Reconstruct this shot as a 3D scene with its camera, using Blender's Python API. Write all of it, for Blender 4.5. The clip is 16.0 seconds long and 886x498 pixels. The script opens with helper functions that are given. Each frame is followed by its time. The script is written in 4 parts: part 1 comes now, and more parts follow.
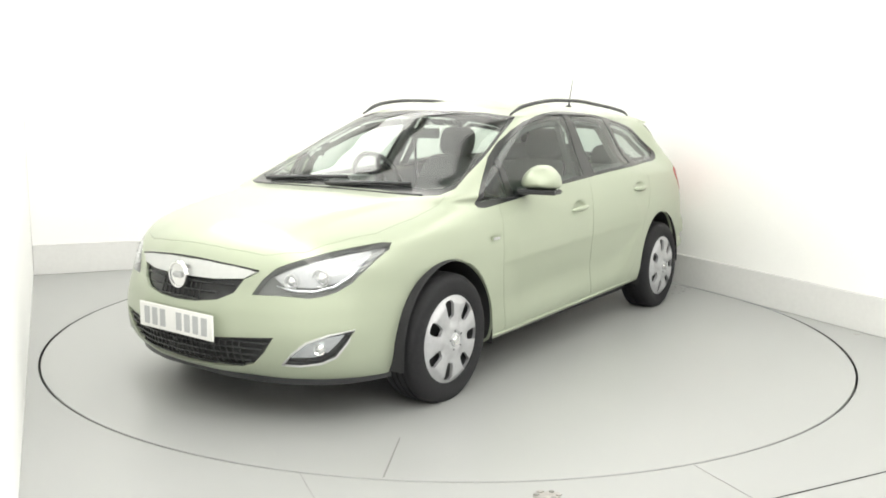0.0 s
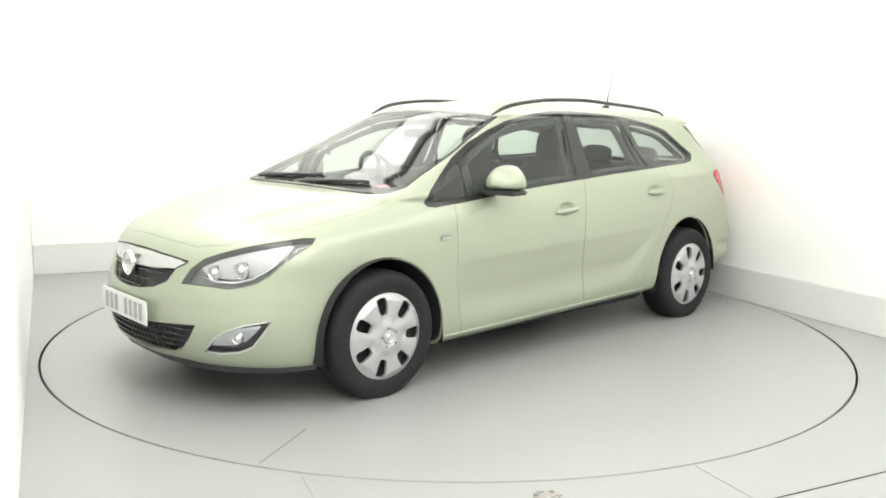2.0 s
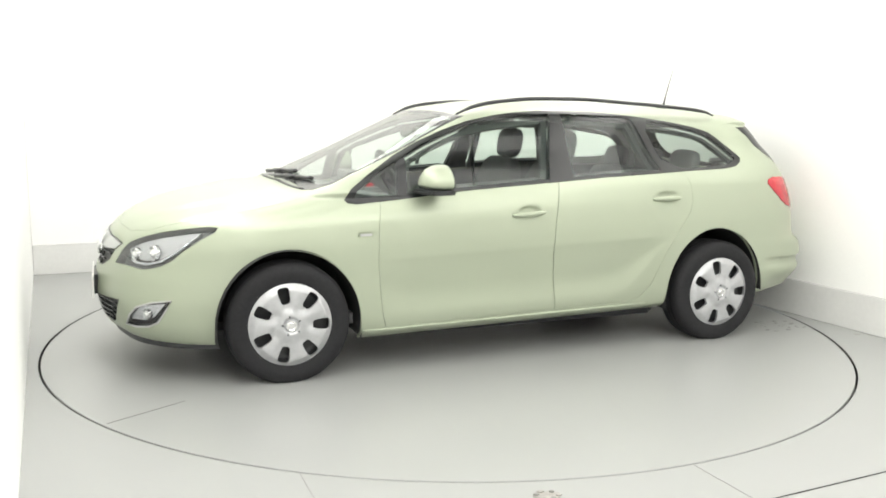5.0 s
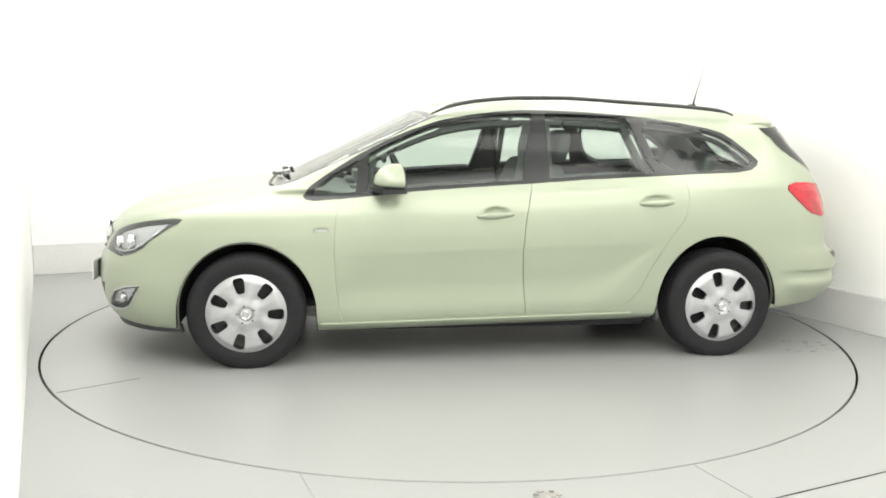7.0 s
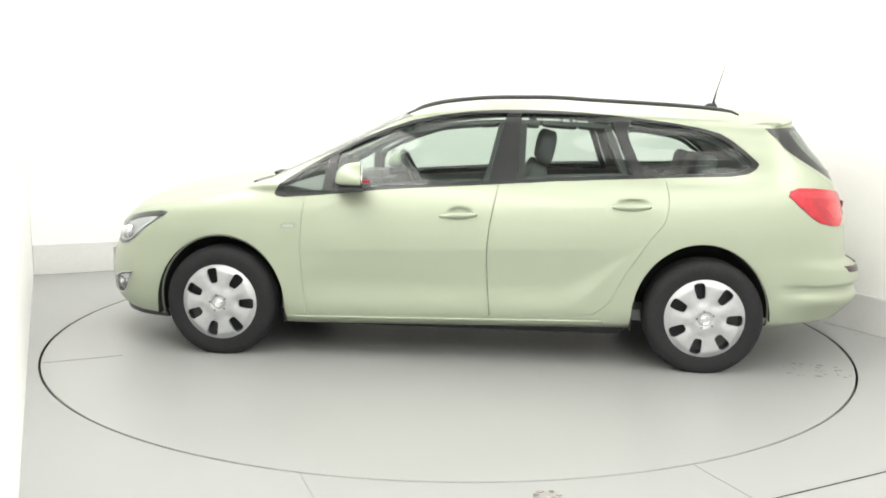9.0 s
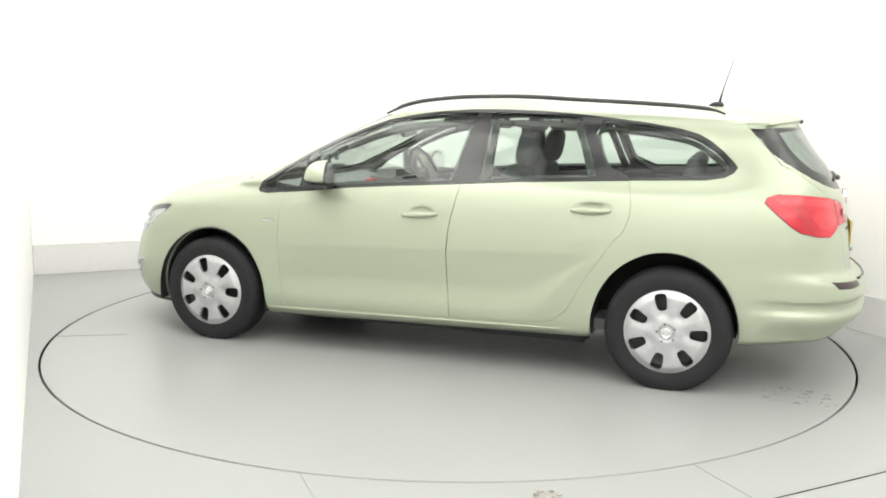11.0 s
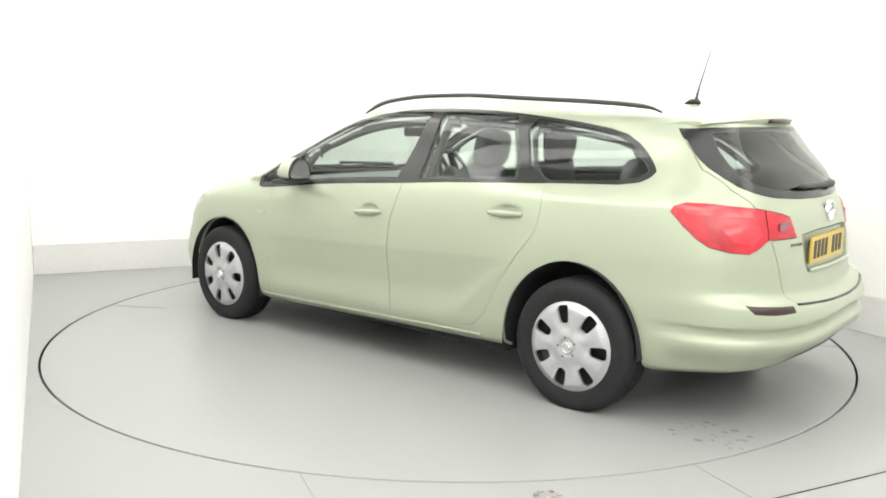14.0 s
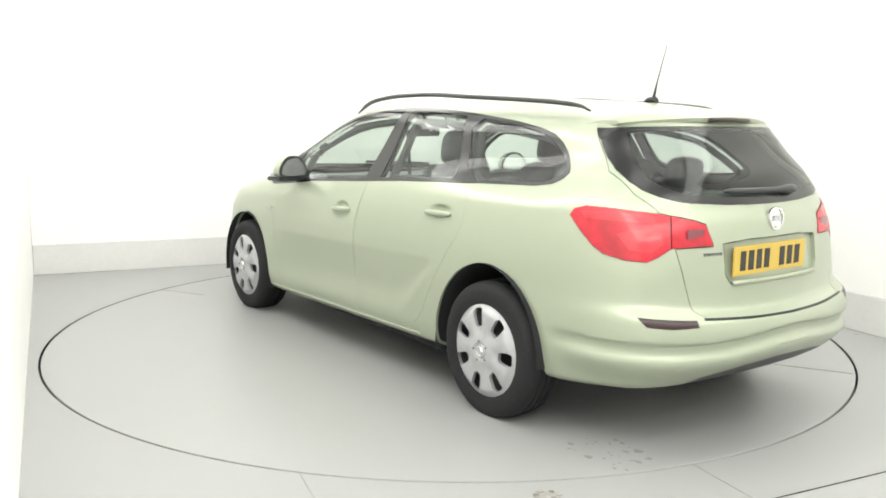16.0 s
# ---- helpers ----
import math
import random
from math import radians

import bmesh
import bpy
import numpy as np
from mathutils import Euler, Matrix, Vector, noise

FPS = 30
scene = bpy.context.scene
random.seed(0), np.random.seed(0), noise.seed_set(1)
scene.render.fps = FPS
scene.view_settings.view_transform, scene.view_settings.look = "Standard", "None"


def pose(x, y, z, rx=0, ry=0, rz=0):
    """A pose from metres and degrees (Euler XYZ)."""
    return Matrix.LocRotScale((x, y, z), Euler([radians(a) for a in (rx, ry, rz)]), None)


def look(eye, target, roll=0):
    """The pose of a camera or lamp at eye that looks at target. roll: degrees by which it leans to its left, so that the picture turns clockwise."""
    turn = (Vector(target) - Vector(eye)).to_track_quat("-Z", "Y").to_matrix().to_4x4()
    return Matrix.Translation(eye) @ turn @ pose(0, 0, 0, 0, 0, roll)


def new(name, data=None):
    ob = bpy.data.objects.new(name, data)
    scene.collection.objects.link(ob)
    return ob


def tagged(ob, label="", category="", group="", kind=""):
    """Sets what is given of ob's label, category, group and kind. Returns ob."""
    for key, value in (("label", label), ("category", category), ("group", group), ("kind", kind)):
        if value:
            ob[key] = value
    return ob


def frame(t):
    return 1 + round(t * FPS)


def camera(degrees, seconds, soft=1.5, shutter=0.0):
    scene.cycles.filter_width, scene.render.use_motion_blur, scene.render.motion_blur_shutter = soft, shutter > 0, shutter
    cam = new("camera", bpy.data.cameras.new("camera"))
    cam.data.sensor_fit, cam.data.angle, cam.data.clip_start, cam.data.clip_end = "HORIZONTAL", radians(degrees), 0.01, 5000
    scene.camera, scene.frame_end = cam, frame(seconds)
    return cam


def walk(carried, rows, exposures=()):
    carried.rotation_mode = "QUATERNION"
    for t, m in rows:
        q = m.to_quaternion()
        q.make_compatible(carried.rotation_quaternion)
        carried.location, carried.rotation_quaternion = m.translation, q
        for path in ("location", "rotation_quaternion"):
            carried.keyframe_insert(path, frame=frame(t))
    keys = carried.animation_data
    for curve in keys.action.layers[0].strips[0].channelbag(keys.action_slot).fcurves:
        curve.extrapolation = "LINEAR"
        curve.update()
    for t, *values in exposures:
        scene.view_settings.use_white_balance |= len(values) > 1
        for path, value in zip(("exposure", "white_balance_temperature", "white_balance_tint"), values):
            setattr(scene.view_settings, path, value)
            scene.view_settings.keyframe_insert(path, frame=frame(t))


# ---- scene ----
# room axes: A runs across the bay, B towards its back wall
TURN = 25.6
ROOM = pose(0, 0, 0, 0, 0, TURN)

# ---- camera ----
EYE = (0.0, -5.427, 1.348)
AIM = Vector((math.cos(0.1538) * math.sin(-0.0068), math.cos(0.1538) * math.cos(-0.0068), -math.sin(0.1538)))
cam = camera(55.6, 16.0, soft=1.8)
cam_pose = look(EYE, Vector(EYE) + AIM * 5, 0.81)
walk(cam, [(0, cam_pose), (16, cam_pose)], exposures=[(0, -0.12), (16, -0.12)])

# ---- world and lamps ----
world = bpy.data.worlds.new("world")
scene.world = world
world.use_nodes = True
world.node_tree.nodes["Background"].inputs[0].default_value = (0.9, 0.95, 1.0, 1)
world.node_tree.nodes["Background"].inputs[1].default_value = 0.25


def area(name, a, b, z, sx, sy, watts, target=None):
    data = bpy.data.lights.new(name, "AREA")
    data.shape, data.size, data.size_y, data.energy = "RECTANGLE", sx, sy, watts
    data.color = (1.0, 0.985, 0.93)
    ob = new(name, data)
    eye = ROOM @ Vector((a, b, z))
    aim = ROOM @ Vector(target) if target else eye - Vector((0, 0, 1))
    ob.matrix_world = look(eye, aim) if target else Matrix.Translation(eye) @ pose(0, 0, 0, 0, 0, TURN)
    return ob


# unseen ceiling panels: how far along the room, and their power, strongest behind the camera
LIGHT_ROWS = ((-7.6, 52), (-6.0, 52), (-4.4, 40), (-2.8, 13), (-1.3, 5), (0.2, 4), (1.3, 7), (2.35, 23))
CEILING = 3.3
# two strips out of view, added to brighten the walls and the car's flanks
area("unseen_ceiling_lamp", -2.04, -2.5, CEILING - 0.14, 0.76, 9.6, 120)
area("unseen_ceiling_lamp", 2.00, -2.5, CEILING - 0.14, 0.76, 9.6, 70)
for lb, watts in LIGHT_ROWS:
    area("unseen_ceiling_lamp", 0, lb, CEILING - 0.14, 3.0, 0.8, watts)

# ---- materials ----


def material(name, base, rough=0.5, metal=0.0, vary=0.0, grain=20.0, bump=0.0, coat=0.0, spec=0.5, vary_rough=0.0, tint=None, big=1.5):
    """Principled surface with two scales of noise over its colour, roughness and relief."""
    m = bpy.data.materials.new(name)
    m.use_nodes = True
    nt = m.node_tree
    p = nt.nodes["Principled BSDF"]
    p.inputs["Base Color"].default_value = (*base, 1)
    p.inputs["Roughness"].default_value = rough
    p.inputs["Metallic"].default_value = metal
    p.inputs["Coat Weight"].default_value = coat
    p.inputs["Coat Roughness"].default_value = 0.06
    p.inputs["Specular IOR Level"].default_value = spec
    if vary or bump or vary_rough:
        tc = nt.nodes.new("ShaderNodeTexCoord")
        n1 = nt.nodes.new("ShaderNodeTexNoise")
        n1.inputs["Scale"].default_value, n1.inputs["Detail"].default_value = big, 6
        n2 = nt.nodes.new("ShaderNodeTexNoise")
        n2.inputs["Scale"].default_value, n2.inputs["Detail"].default_value = grain, 4
        for n in (n1, n2):
            nt.links.new(tc.outputs["Object"], n.inputs["Vector"])
        mix = nt.nodes.new("ShaderNodeMath")
        mix.operation = "ADD"
        nt.links.new(n1.outputs["Fac"], mix.inputs[0])
        nt.links.new(n2.outputs["Fac"], mix.inputs[1])
        if vary:
            ramp = nt.nodes.new("ShaderNodeMapRange")
            ramp.inputs["From Min"].default_value, ramp.inputs["From Max"].default_value = 0.6, 1.4
            nt.links.new(mix.outputs[0], ramp.inputs["Value"])
            col = nt.nodes.new("ShaderNodeMix")
            col.data_type = "RGBA"
            t = tint or base
            col.inputs["A"].default_value = (*[c * (1 - vary) for c in t], 1)
            col.inputs["B"].default_value = (*[min(1, c * (1 + vary)) for c in base], 1)
            nt.links.new(ramp.outputs[0], col.inputs["Factor"])
            nt.links.new(col.outputs["Result"], p.inputs["Base Color"])
        if vary_rough:
            rr = nt.nodes.new("ShaderNodeMapRange")
            rr.inputs["From Min"].default_value, rr.inputs["From Max"].default_value = 0.6, 1.4
            rr.inputs["To Min"].default_value, rr.inputs["To Max"].default_value = rough - vary_rough, rough + vary_rough
            nt.links.new(mix.outputs[0], rr.inputs["Value"])
            nt.links.new(rr.outputs[0], p.inputs["Roughness"])
        if bump:
            b = nt.nodes.new("ShaderNodeBump")
            b.inputs["Strength"].default_value, b.inputs["Distance"].default_value = bump, 0.004
            nt.links.new(n2.outputs["Fac"], b.inputs["Height"])
            nt.links.new(b.outputs[0], p.inputs["Normal"])
    return m


def glass(name, tint, rough=0.0, mix=0.82):
    """Thin pane: clear tinted pass-through with a mirror gloss."""
    m = bpy.data.materials.new(name)
    m.use_nodes = True
    nt = m.node_tree
    nt.nodes.remove(nt.nodes["Principled BSDF"])
    out = nt.nodes["Material Output"]
    tr = nt.nodes.new("ShaderNodeBsdfTransparent")
    tr.inputs[0].default_value = (*tint, 1)
    gl = nt.nodes.new("ShaderNodeBsdfGlossy")
    gl.inputs["Roughness"].default_value = 0.03 + rough
    lw = nt.nodes.new("ShaderNodeLayerWeight")
    lw.inputs["Blend"].default_value = 0.5
    pw = nt.nodes.new("ShaderNodeMath")
    pw.operation, pw.inputs[1].default_value = "POWER", 4.3
    nt.links.new(lw.outputs["Facing"], pw.inputs[0])
    fr = nt.nodes.new("ShaderNodeMath")
    fr.operation, fr.inputs[1].default_value, fr.inputs[2].default_value = "MULTIPLY_ADD", 0.92, 0.045
    nt.links.new(pw.outputs[0], fr.inputs[0])
    mx = nt.nodes.new("ShaderNodeMixShader")
    nt.links.new(fr.outputs[0], mx.inputs[0])
    nt.links.new(tr.outputs[0], mx.inputs[1])
    nt.links.new(gl.outputs[0], mx.inputs[2])
    nt.links.new(mx.outputs[0], out.inputs[0])
    return m


def glow(name, colour, strength):
    m = bpy.data.materials.new(name)
    m.use_nodes = True
    p = m.node_tree.nodes["Principled BSDF"]
    p.inputs["Base Color"].default_value = (0.8, 0.8, 0.8, 1)
    p.inputs["Emission Color"].default_value = (*colour, 1)
    p.inputs["Emission Strength"].default_value = strength
    return m


M_FLOOR = material("floor_paint", (0.320, 0.327, 0.321), 0.42, vary=0.018, grain=3, bump=0.01, vary_rough=0.03, big=0.7, spec=0.35)
M_TABLE = material("turntable_paint", (0.320, 0.327, 0.321), 0.34, vary=0.022, grain=3, bump=0.01, vary_rough=0.02, big=0.6, spec=0.4)
M_WALL = material("white_wall_paint", (0.92, 0.92, 0.905), 0.75, vary=0.015, grain=60, bump=0.04)
M_BAND = material("grey_wall_paint", (0.72, 0.72, 0.71), 0.5, vary=0.04, grain=30, bump=0.06)
M_UNSEENWALL = material("unseen_wall_paint", (0.68, 0.68, 0.665), 0.8, vary=0.03, grain=20)
M_CEIL = material("ceiling_paint", (0.78, 0.78, 0.76), 0.8, vary=0.02, grain=30)
M_GAP = material("black_gap", (0.02, 0.02, 0.02), 0.7, vary=0.1)
M_SEAM = material("worn_seam", (0.20, 0.20, 0.19), 0.5, vary=0.15, grain=50)
M_JOINT = material("faint_joint", (0.26, 0.26, 0.25), 0.5, vary=0.15, grain=50)
M_SCUFF = material("scuffed_dirt", (0.30, 0.29, 0.27), 0.6, vary=0.3, grain=30)
M_SCUFFLIGHT = material("faint_scuff", (0.25, 0.25, 0.24), 0.5, vary=0.15, grain=30)
M_DIFFUSER = glow("lamp_diffuser", (1.0, 0.985, 0.94), 1.2)
M_LAMPCASE = material("lamp_case", (0.7, 0.7, 0.7), 0.4, vary=0.02)
M_PAINT = material("pale_green_metallic_paint", (0.384, 0.424, 0.324), 0.36, metal=0.32, vary=0.015, grain=300, coat=0.34, spec=0.3)
M_BLACK = material("black_plastic", (0.03, 0.031, 0.033), 0.42, vary=0.15, grain=120, bump=0.08)
M_GLOSSBLACK = material("gloss_black_trim", (0.016, 0.017, 0.018), 0.22, vary=0.05)
M_RUBBER = material("tyre_rubber", (0.021, 0.021, 0.023), 0.7, vary=0.2, grain=60, bump=0.1, spec=0.2)
M_WELL = material("wheel_well_felt", (0.019, 0.019, 0.021), 0.9, vary=0.2, grain=60)
M_CAP = material("silver_wheel_cover", (0.47, 0.475, 0.49), 0.42, metal=0.5, vary=0.10, grain=45, bump=0.08, coat=0.25)
M_CHROME = material("chrome", (0.82, 0.82, 0.82), 0.12, metal=1.0, vary=0.02)
M_SATIN = material("satin_chrome", (0.66, 0.67, 0.67), 0.28, metal=0.9, vary=0.04, grain=40)
M_GLASS = glass("side_glass", (0.74, 0.81, 0.77))
M_SCREEN = glass("windscreen_glass", (0.80, 0.86, 0.82))
M_REARGLASS = glass("rear_glass", (0.60, 0.66, 0.63))
M_LENS = glass("lamp_lens", (0.93, 0.94, 0.95))
M_RED = material("red_lamp_plastic", (0.50, 0.014, 0.030), 0.25, vary=0.35, grain=22, coat=0.25)
M_REDLIGHT = material("clear_red_lens", (0.60, 0.030, 0.046), 0.25, vary=0.30, grain=30, coat=0.5)
M_REDDARK = material("dark_red_reflector", (0.022, 0.005, 0.007), 0.3, vary=0.1, coat=0.15)
M_SMOKE = material("smoked_red_lens", (0.22, 0.05, 0.07), 0.2, vary=0.1, coat=0.8)
M_LAMPIN = material("lamp_reflector", (0.62, 0.63, 0.65), 0.2, metal=0.8, vary=0.1, grain=40)
M_LAMPGREY = material("grey_lamp_bezel", (0.52, 0.525, 0.53), 0.3, metal=0.3, vary=0.12, grain=60)
M_LAMPDARK = material("lamp_bezel", (0.10, 0.105, 0.11), 0.35, vary=0.1)
M_BEZEL = material("mid_grey_bezel", (0.27, 0.275, 0.27), 0.35, metal=0.3, vary=0.15, grain=60)
M_SEAT = material("dark_seat_cloth", (0.12, 0.122, 0.128), 0.9, vary=0.2, grain=150, bump=0.15)
M_TRIM = material("grey_cabin_plastic", (0.20, 0.203, 0.207), 0.65, vary=0.1, grain=200, bump=0.1)
M_PILLAR = material("dark_pillar_trim", (0.085, 0.087, 0.088), 0.75, vary=0.1, grain=150, bump=0.08)
M_LINER = material("grey_headliner", (0.30, 0.30, 0.29), 0.9, vary=0.05, grain=120)
M_PLATE_W = material("white_plate", (0.80, 0.80, 0.78), 0.35, vary=0.02)
M_PLATE_Y = material("yellow_plate", (0.58, 0.41, 0.07), 0.35, vary=0.03)
M_PLATEINK = material("plate_ink", (0.03, 0.03, 0.03), 0.5, vary=0.05)
# pale grey for the front plate's characters
M_GREYINK = material("pale_plate_ink", (0.42, 0.43, 0.44), 0.5, vary=0.05)
M_REDTAG = material("red_tag", (0.75, 0.04, 0.07), 0.5, vary=0.05)

# ---- building helpers ----


def part(name, bm, mat, parent=None, label="", smooth=False, angle=None):
    """Link a bmesh as one mesh object, under a thing where one is given."""
    me = bpy.data.meshes.new(name)
    bm.to_mesh(me)
    bm.free()
    me.materials.append(mat)
    ob = new(name, me)
    if smooth:
        me.polygons.foreach_set("use_smooth", [True] * len(me.polygons))
        if angle:
            me.set_sharp_from_angle(angle=radians(angle))
    if parent:
        ob.parent = parent
    if label:
        tagged(ob, label)
    return ob


def box(x0, x1, y0, y1, z0, z1, bevel=0.0, bm=None, steps=2):
    """Box between the given limits, with rounded edges."""
    made = bmesh.new()
    bmesh.ops.create_cube(made, size=1)
    for v in made.verts:
        v.co = Vector(((x0, x1)[v.co.x > 0], (y0, y1)[v.co.y > 0], (z0, z1)[v.co.z > 0]))
    if bevel:
        bmesh.ops.bevel(made, geom=made.edges[:], offset=bevel, segments=steps, affect="EDGES")
    if bm is None:
        return made
    return join(bm, made)


def join(bm, other, m=None):
    """Adds other to bm and frees it."""
    if m:
        other.transform(m)
    me = bpy.data.meshes.new("tmp")
    other.to_mesh(me)
    other.free()
    bm.from_mesh(me)
    bpy.data.meshes.remove(me)
    return bm


def moved(bm, m):
    bm.transform(m)
    return bm


def lathe(profile, n=48, axis="y"):
    """Turns (radius, offset) pairs about an axis."""
    bm = bmesh.new()
    rings = []
    for r, o in profile:
        ring = []
        for i in range(n):
            a = 2 * math.pi * i / n
            c, s = r * math.cos(a), r * math.sin(a)
            ring.append(bm.verts.new((c, o, s) if axis == "y" else (c, s, o)))
        rings.append(ring)
    for p, q in zip(rings, rings[1:]):
        for i in range(n):
            bm.faces.new((p[i], p[(i + 1) % n], q[(i + 1) % n], q[i]))
    bmesh.ops.recalc_face_normals(bm, faces=bm.faces)
    return bm


def tube(points, radius, n=8, squash=1.0):
    """A tube through points; radius may be a list."""
    bm = bmesh.new()
    pts = [Vector(p) for p in points]
    rings = []
    for i, p in enumerate(pts):
        d = (pts[min(i + 1, len(pts) - 1)] - pts[max(i - 1, 0)]).normalized()
        up = Vector((0, 0, 1)) if abs(d.z) < 0.9 else Vector((0, 1, 0))
        s = d.cross(up).normalized()
        u = s.cross(d)
        r = radius[i] if isinstance(radius, (list, tuple)) else radius
        rings.append([bm.verts.new(p + s * math.cos(2 * math.pi * k / n) * r + u * math.sin(2 * math.pi * k / n) * r * squash) for k in range(n)])
    for a, b in zip(rings, rings[1:]):
        for k in range(n):
            bm.faces.new((a[k], a[(k + 1) % n], b[(k + 1) % n], b[k]))
    bm.faces.new(rings[0][::-1])
    bm.faces.new(rings[-1])
    bmesh.ops.recalc_face_normals(bm, faces=bm.faces)
    return bm


def slab(outline, z0, z1, bevel=0.0):
    """A flat plate of the given outline (x, y), from z0 to z1."""
    bm = bmesh.new()
    f = bm.faces.new([bm.verts.new((x, y, z0)) for x, y in outline])
    up = bmesh.ops.extrude_face_region(bm, geom=[f])["geom"]
    bmesh.ops.translate(bm, verts=[g for g in up if isinstance(g, bmesh.types.BMVert)], vec=(0, 0, z1 - z0))
    bmesh.ops.recalc_face_normals(bm, faces=bm.faces)
    return bm


def in_room(bm):
    return moved(bm, ROOM)


# ---- room ----
WALL_L, WALL_R, BACK, FRONT = -2.50, 2.46, 2.86, -9.0
TABLE_R = 2.443
HIGH = 0.25


def ring_plate(r0, r1, z, n=160, square=None):
    """A flat ring, or a plate with a round hole where square limits are given."""
    bm = bmesh.new()
    inner, outer = [], []
    turns = [2 * math.pi * i / n for i in range(n)]
    if square:
        turns = sorted(turns + [math.atan2(y, x) % (2 * math.pi) for x in square[:2] for y in square[2:]])
        n = len(turns)
    for a in turns:
        c, s = math.cos(a), math.sin(a)
        inner.append(bm.verts.new((r0 * c, r0 * s, z)))
        if square:
            a0, a1, b0, b1 = square
            k = min((a1 / c if c > 1e-9 else a0 / c if c < -1e-9 else 1e9), (b1 / s if s > 1e-9 else b0 / s if s < -1e-9 else 1e9))
            outer.append(bm.verts.new((k * c, k * s, z)))
        else:
            outer.append(bm.verts.new((r1 * c, r1 * s, z)))
    for i in range(n):
        bm.faces.new((inner[i], outer[i], outer[(i + 1) % n], inner[(i + 1) % n]))
    bmesh.ops.recalc_face_normals(bm, faces=bm.faces)
    if bm.faces[0].normal.z < 0:
        bmesh.ops.reverse_faces(bm, faces=bm.faces)
    return bm


def build_room():
    floor = tagged(new("floor"), "pale grey painted studio floor round the turntable", "floor", kind="structure")
    # bay slab with the round opening
    bay = ring_plate(TABLE_R + 0.006, 0, 0.0, 240, (WALL_L - 0.05, WALL_R + 0.05, -2.80, BACK + 0.05))
    part("bay_slab", in_room(bay), M_FLOOR, floor)
    part("studio_slab", in_room(box(WALL_L - 0.1, WALL_R + 0.1, FRONT, -2.808, -0.2, 0.0)), M_FLOOR, floor)
    part("pit", in_room(box(WALL_L - 0.1, WALL_R + 0.1, -2.83, BACK + 0.1, -0.25, -0.06)), M_GAP, floor)

    wall_left = part("wall_left", in_room(box(WALL_L - 0.2, WALL_L, FRONT, BACK + 0.2, 0, CEILING)), M_WALL)
    tagged(wall_left, "plain white painted studio wall", "wall", kind="structure")
    wall_back = part("wall_back", in_room(box(WALL_L + 0.002, WALL_R - 0.002, BACK, BACK + 0.2, HIGH, CEILING)), M_WALL)
    tagged(wall_back, "plain white painted studio back wall", "wall", kind="structure")
    wall_right = part("wall_right", in_room(box(WALL_R, WALL_R + 0.2, -3.2, BACK + 0.2, HIGH, CEILING)), M_WALL)
    tagged(wall_right, "plain white painted studio wall", "wall", kind="structure")
    # unseen walls added round the camera; their grey sets the bounce onto the car
    unseen_wall_side = part("unseen_wall_side", in_room(box(WALL_R, WALL_R + 0.2, FRONT, -3.203, 0, CEILING)), M_UNSEENWALL)
    tagged(unseen_wall_side, "unseen light grey side wall", "wall", kind="structure")
    unseen_wall_end = part("unseen_wall_end", in_room(box(WALL_L - 0.2, WALL_R + 0.2, FRONT - 0.2, FRONT, 0, CEILING)), M_UNSEENWALL)
    tagged(unseen_wall_end, "unseen light grey end wall behind the camera", "wall", kind="structure")
    base_back = part("baseboard_back", in_room(box(WALL_L + 0.002, WALL_R - 0.03, BACK - 0.02, BACK + 0.2, 0.0, HIGH - 0.003, 0.004)), M_BAND)
    tagged(base_back, "low grey painted upstand along the back wall", "baseboard", kind="structure")
    base_right = part("baseboard_right", in_room(box(WALL_R - 0.02, WALL_R + 0.2, -3.2, BACK + 0.2, 0.0, HIGH - 0.003, 0.004)), M_BAND)
    tagged(base_right, "low grey painted upstand along the side wall", "baseboard", kind="structure")
    ceiling = part("ceiling", in_room(box(WALL_L - 0.2, WALL_R + 0.2, FRONT - 0.2, BACK + 0.2, CEILING, CEILING + 0.15)), M_CEIL)
    tagged(ceiling, "plain white studio ceiling", "ceiling", kind="structure")

    # housings of the added wall-side strips, which stay out of view
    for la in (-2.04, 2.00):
        run = tagged(new("unseen_ceiling_light"), "unseen ceiling strip added to brighten the side wall", "ceiling light", group="ceiling lights")
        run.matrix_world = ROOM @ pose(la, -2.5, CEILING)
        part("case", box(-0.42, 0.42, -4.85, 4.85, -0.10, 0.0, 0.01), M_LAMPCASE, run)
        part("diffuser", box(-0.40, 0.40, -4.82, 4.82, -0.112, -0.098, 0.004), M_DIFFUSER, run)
    for lb, watts in LIGHT_ROWS:
        lamp = tagged(new("unseen_ceiling_light"), "long white ceiling light panel with bright diffuser", "ceiling light", group="ceiling lights")
        lamp.matrix_world = ROOM @ pose(0, lb, CEILING)
        part("case", box(-1.54, 1.54, -0.44, 0.44, -0.10, 0.0, 0.01), M_LAMPCASE, lamp)
        part("diffuser", box(-1.50, 1.50, -0.41, 0.41, -0.112, -0.098, 0.004), M_DIFFUSER, lamp)


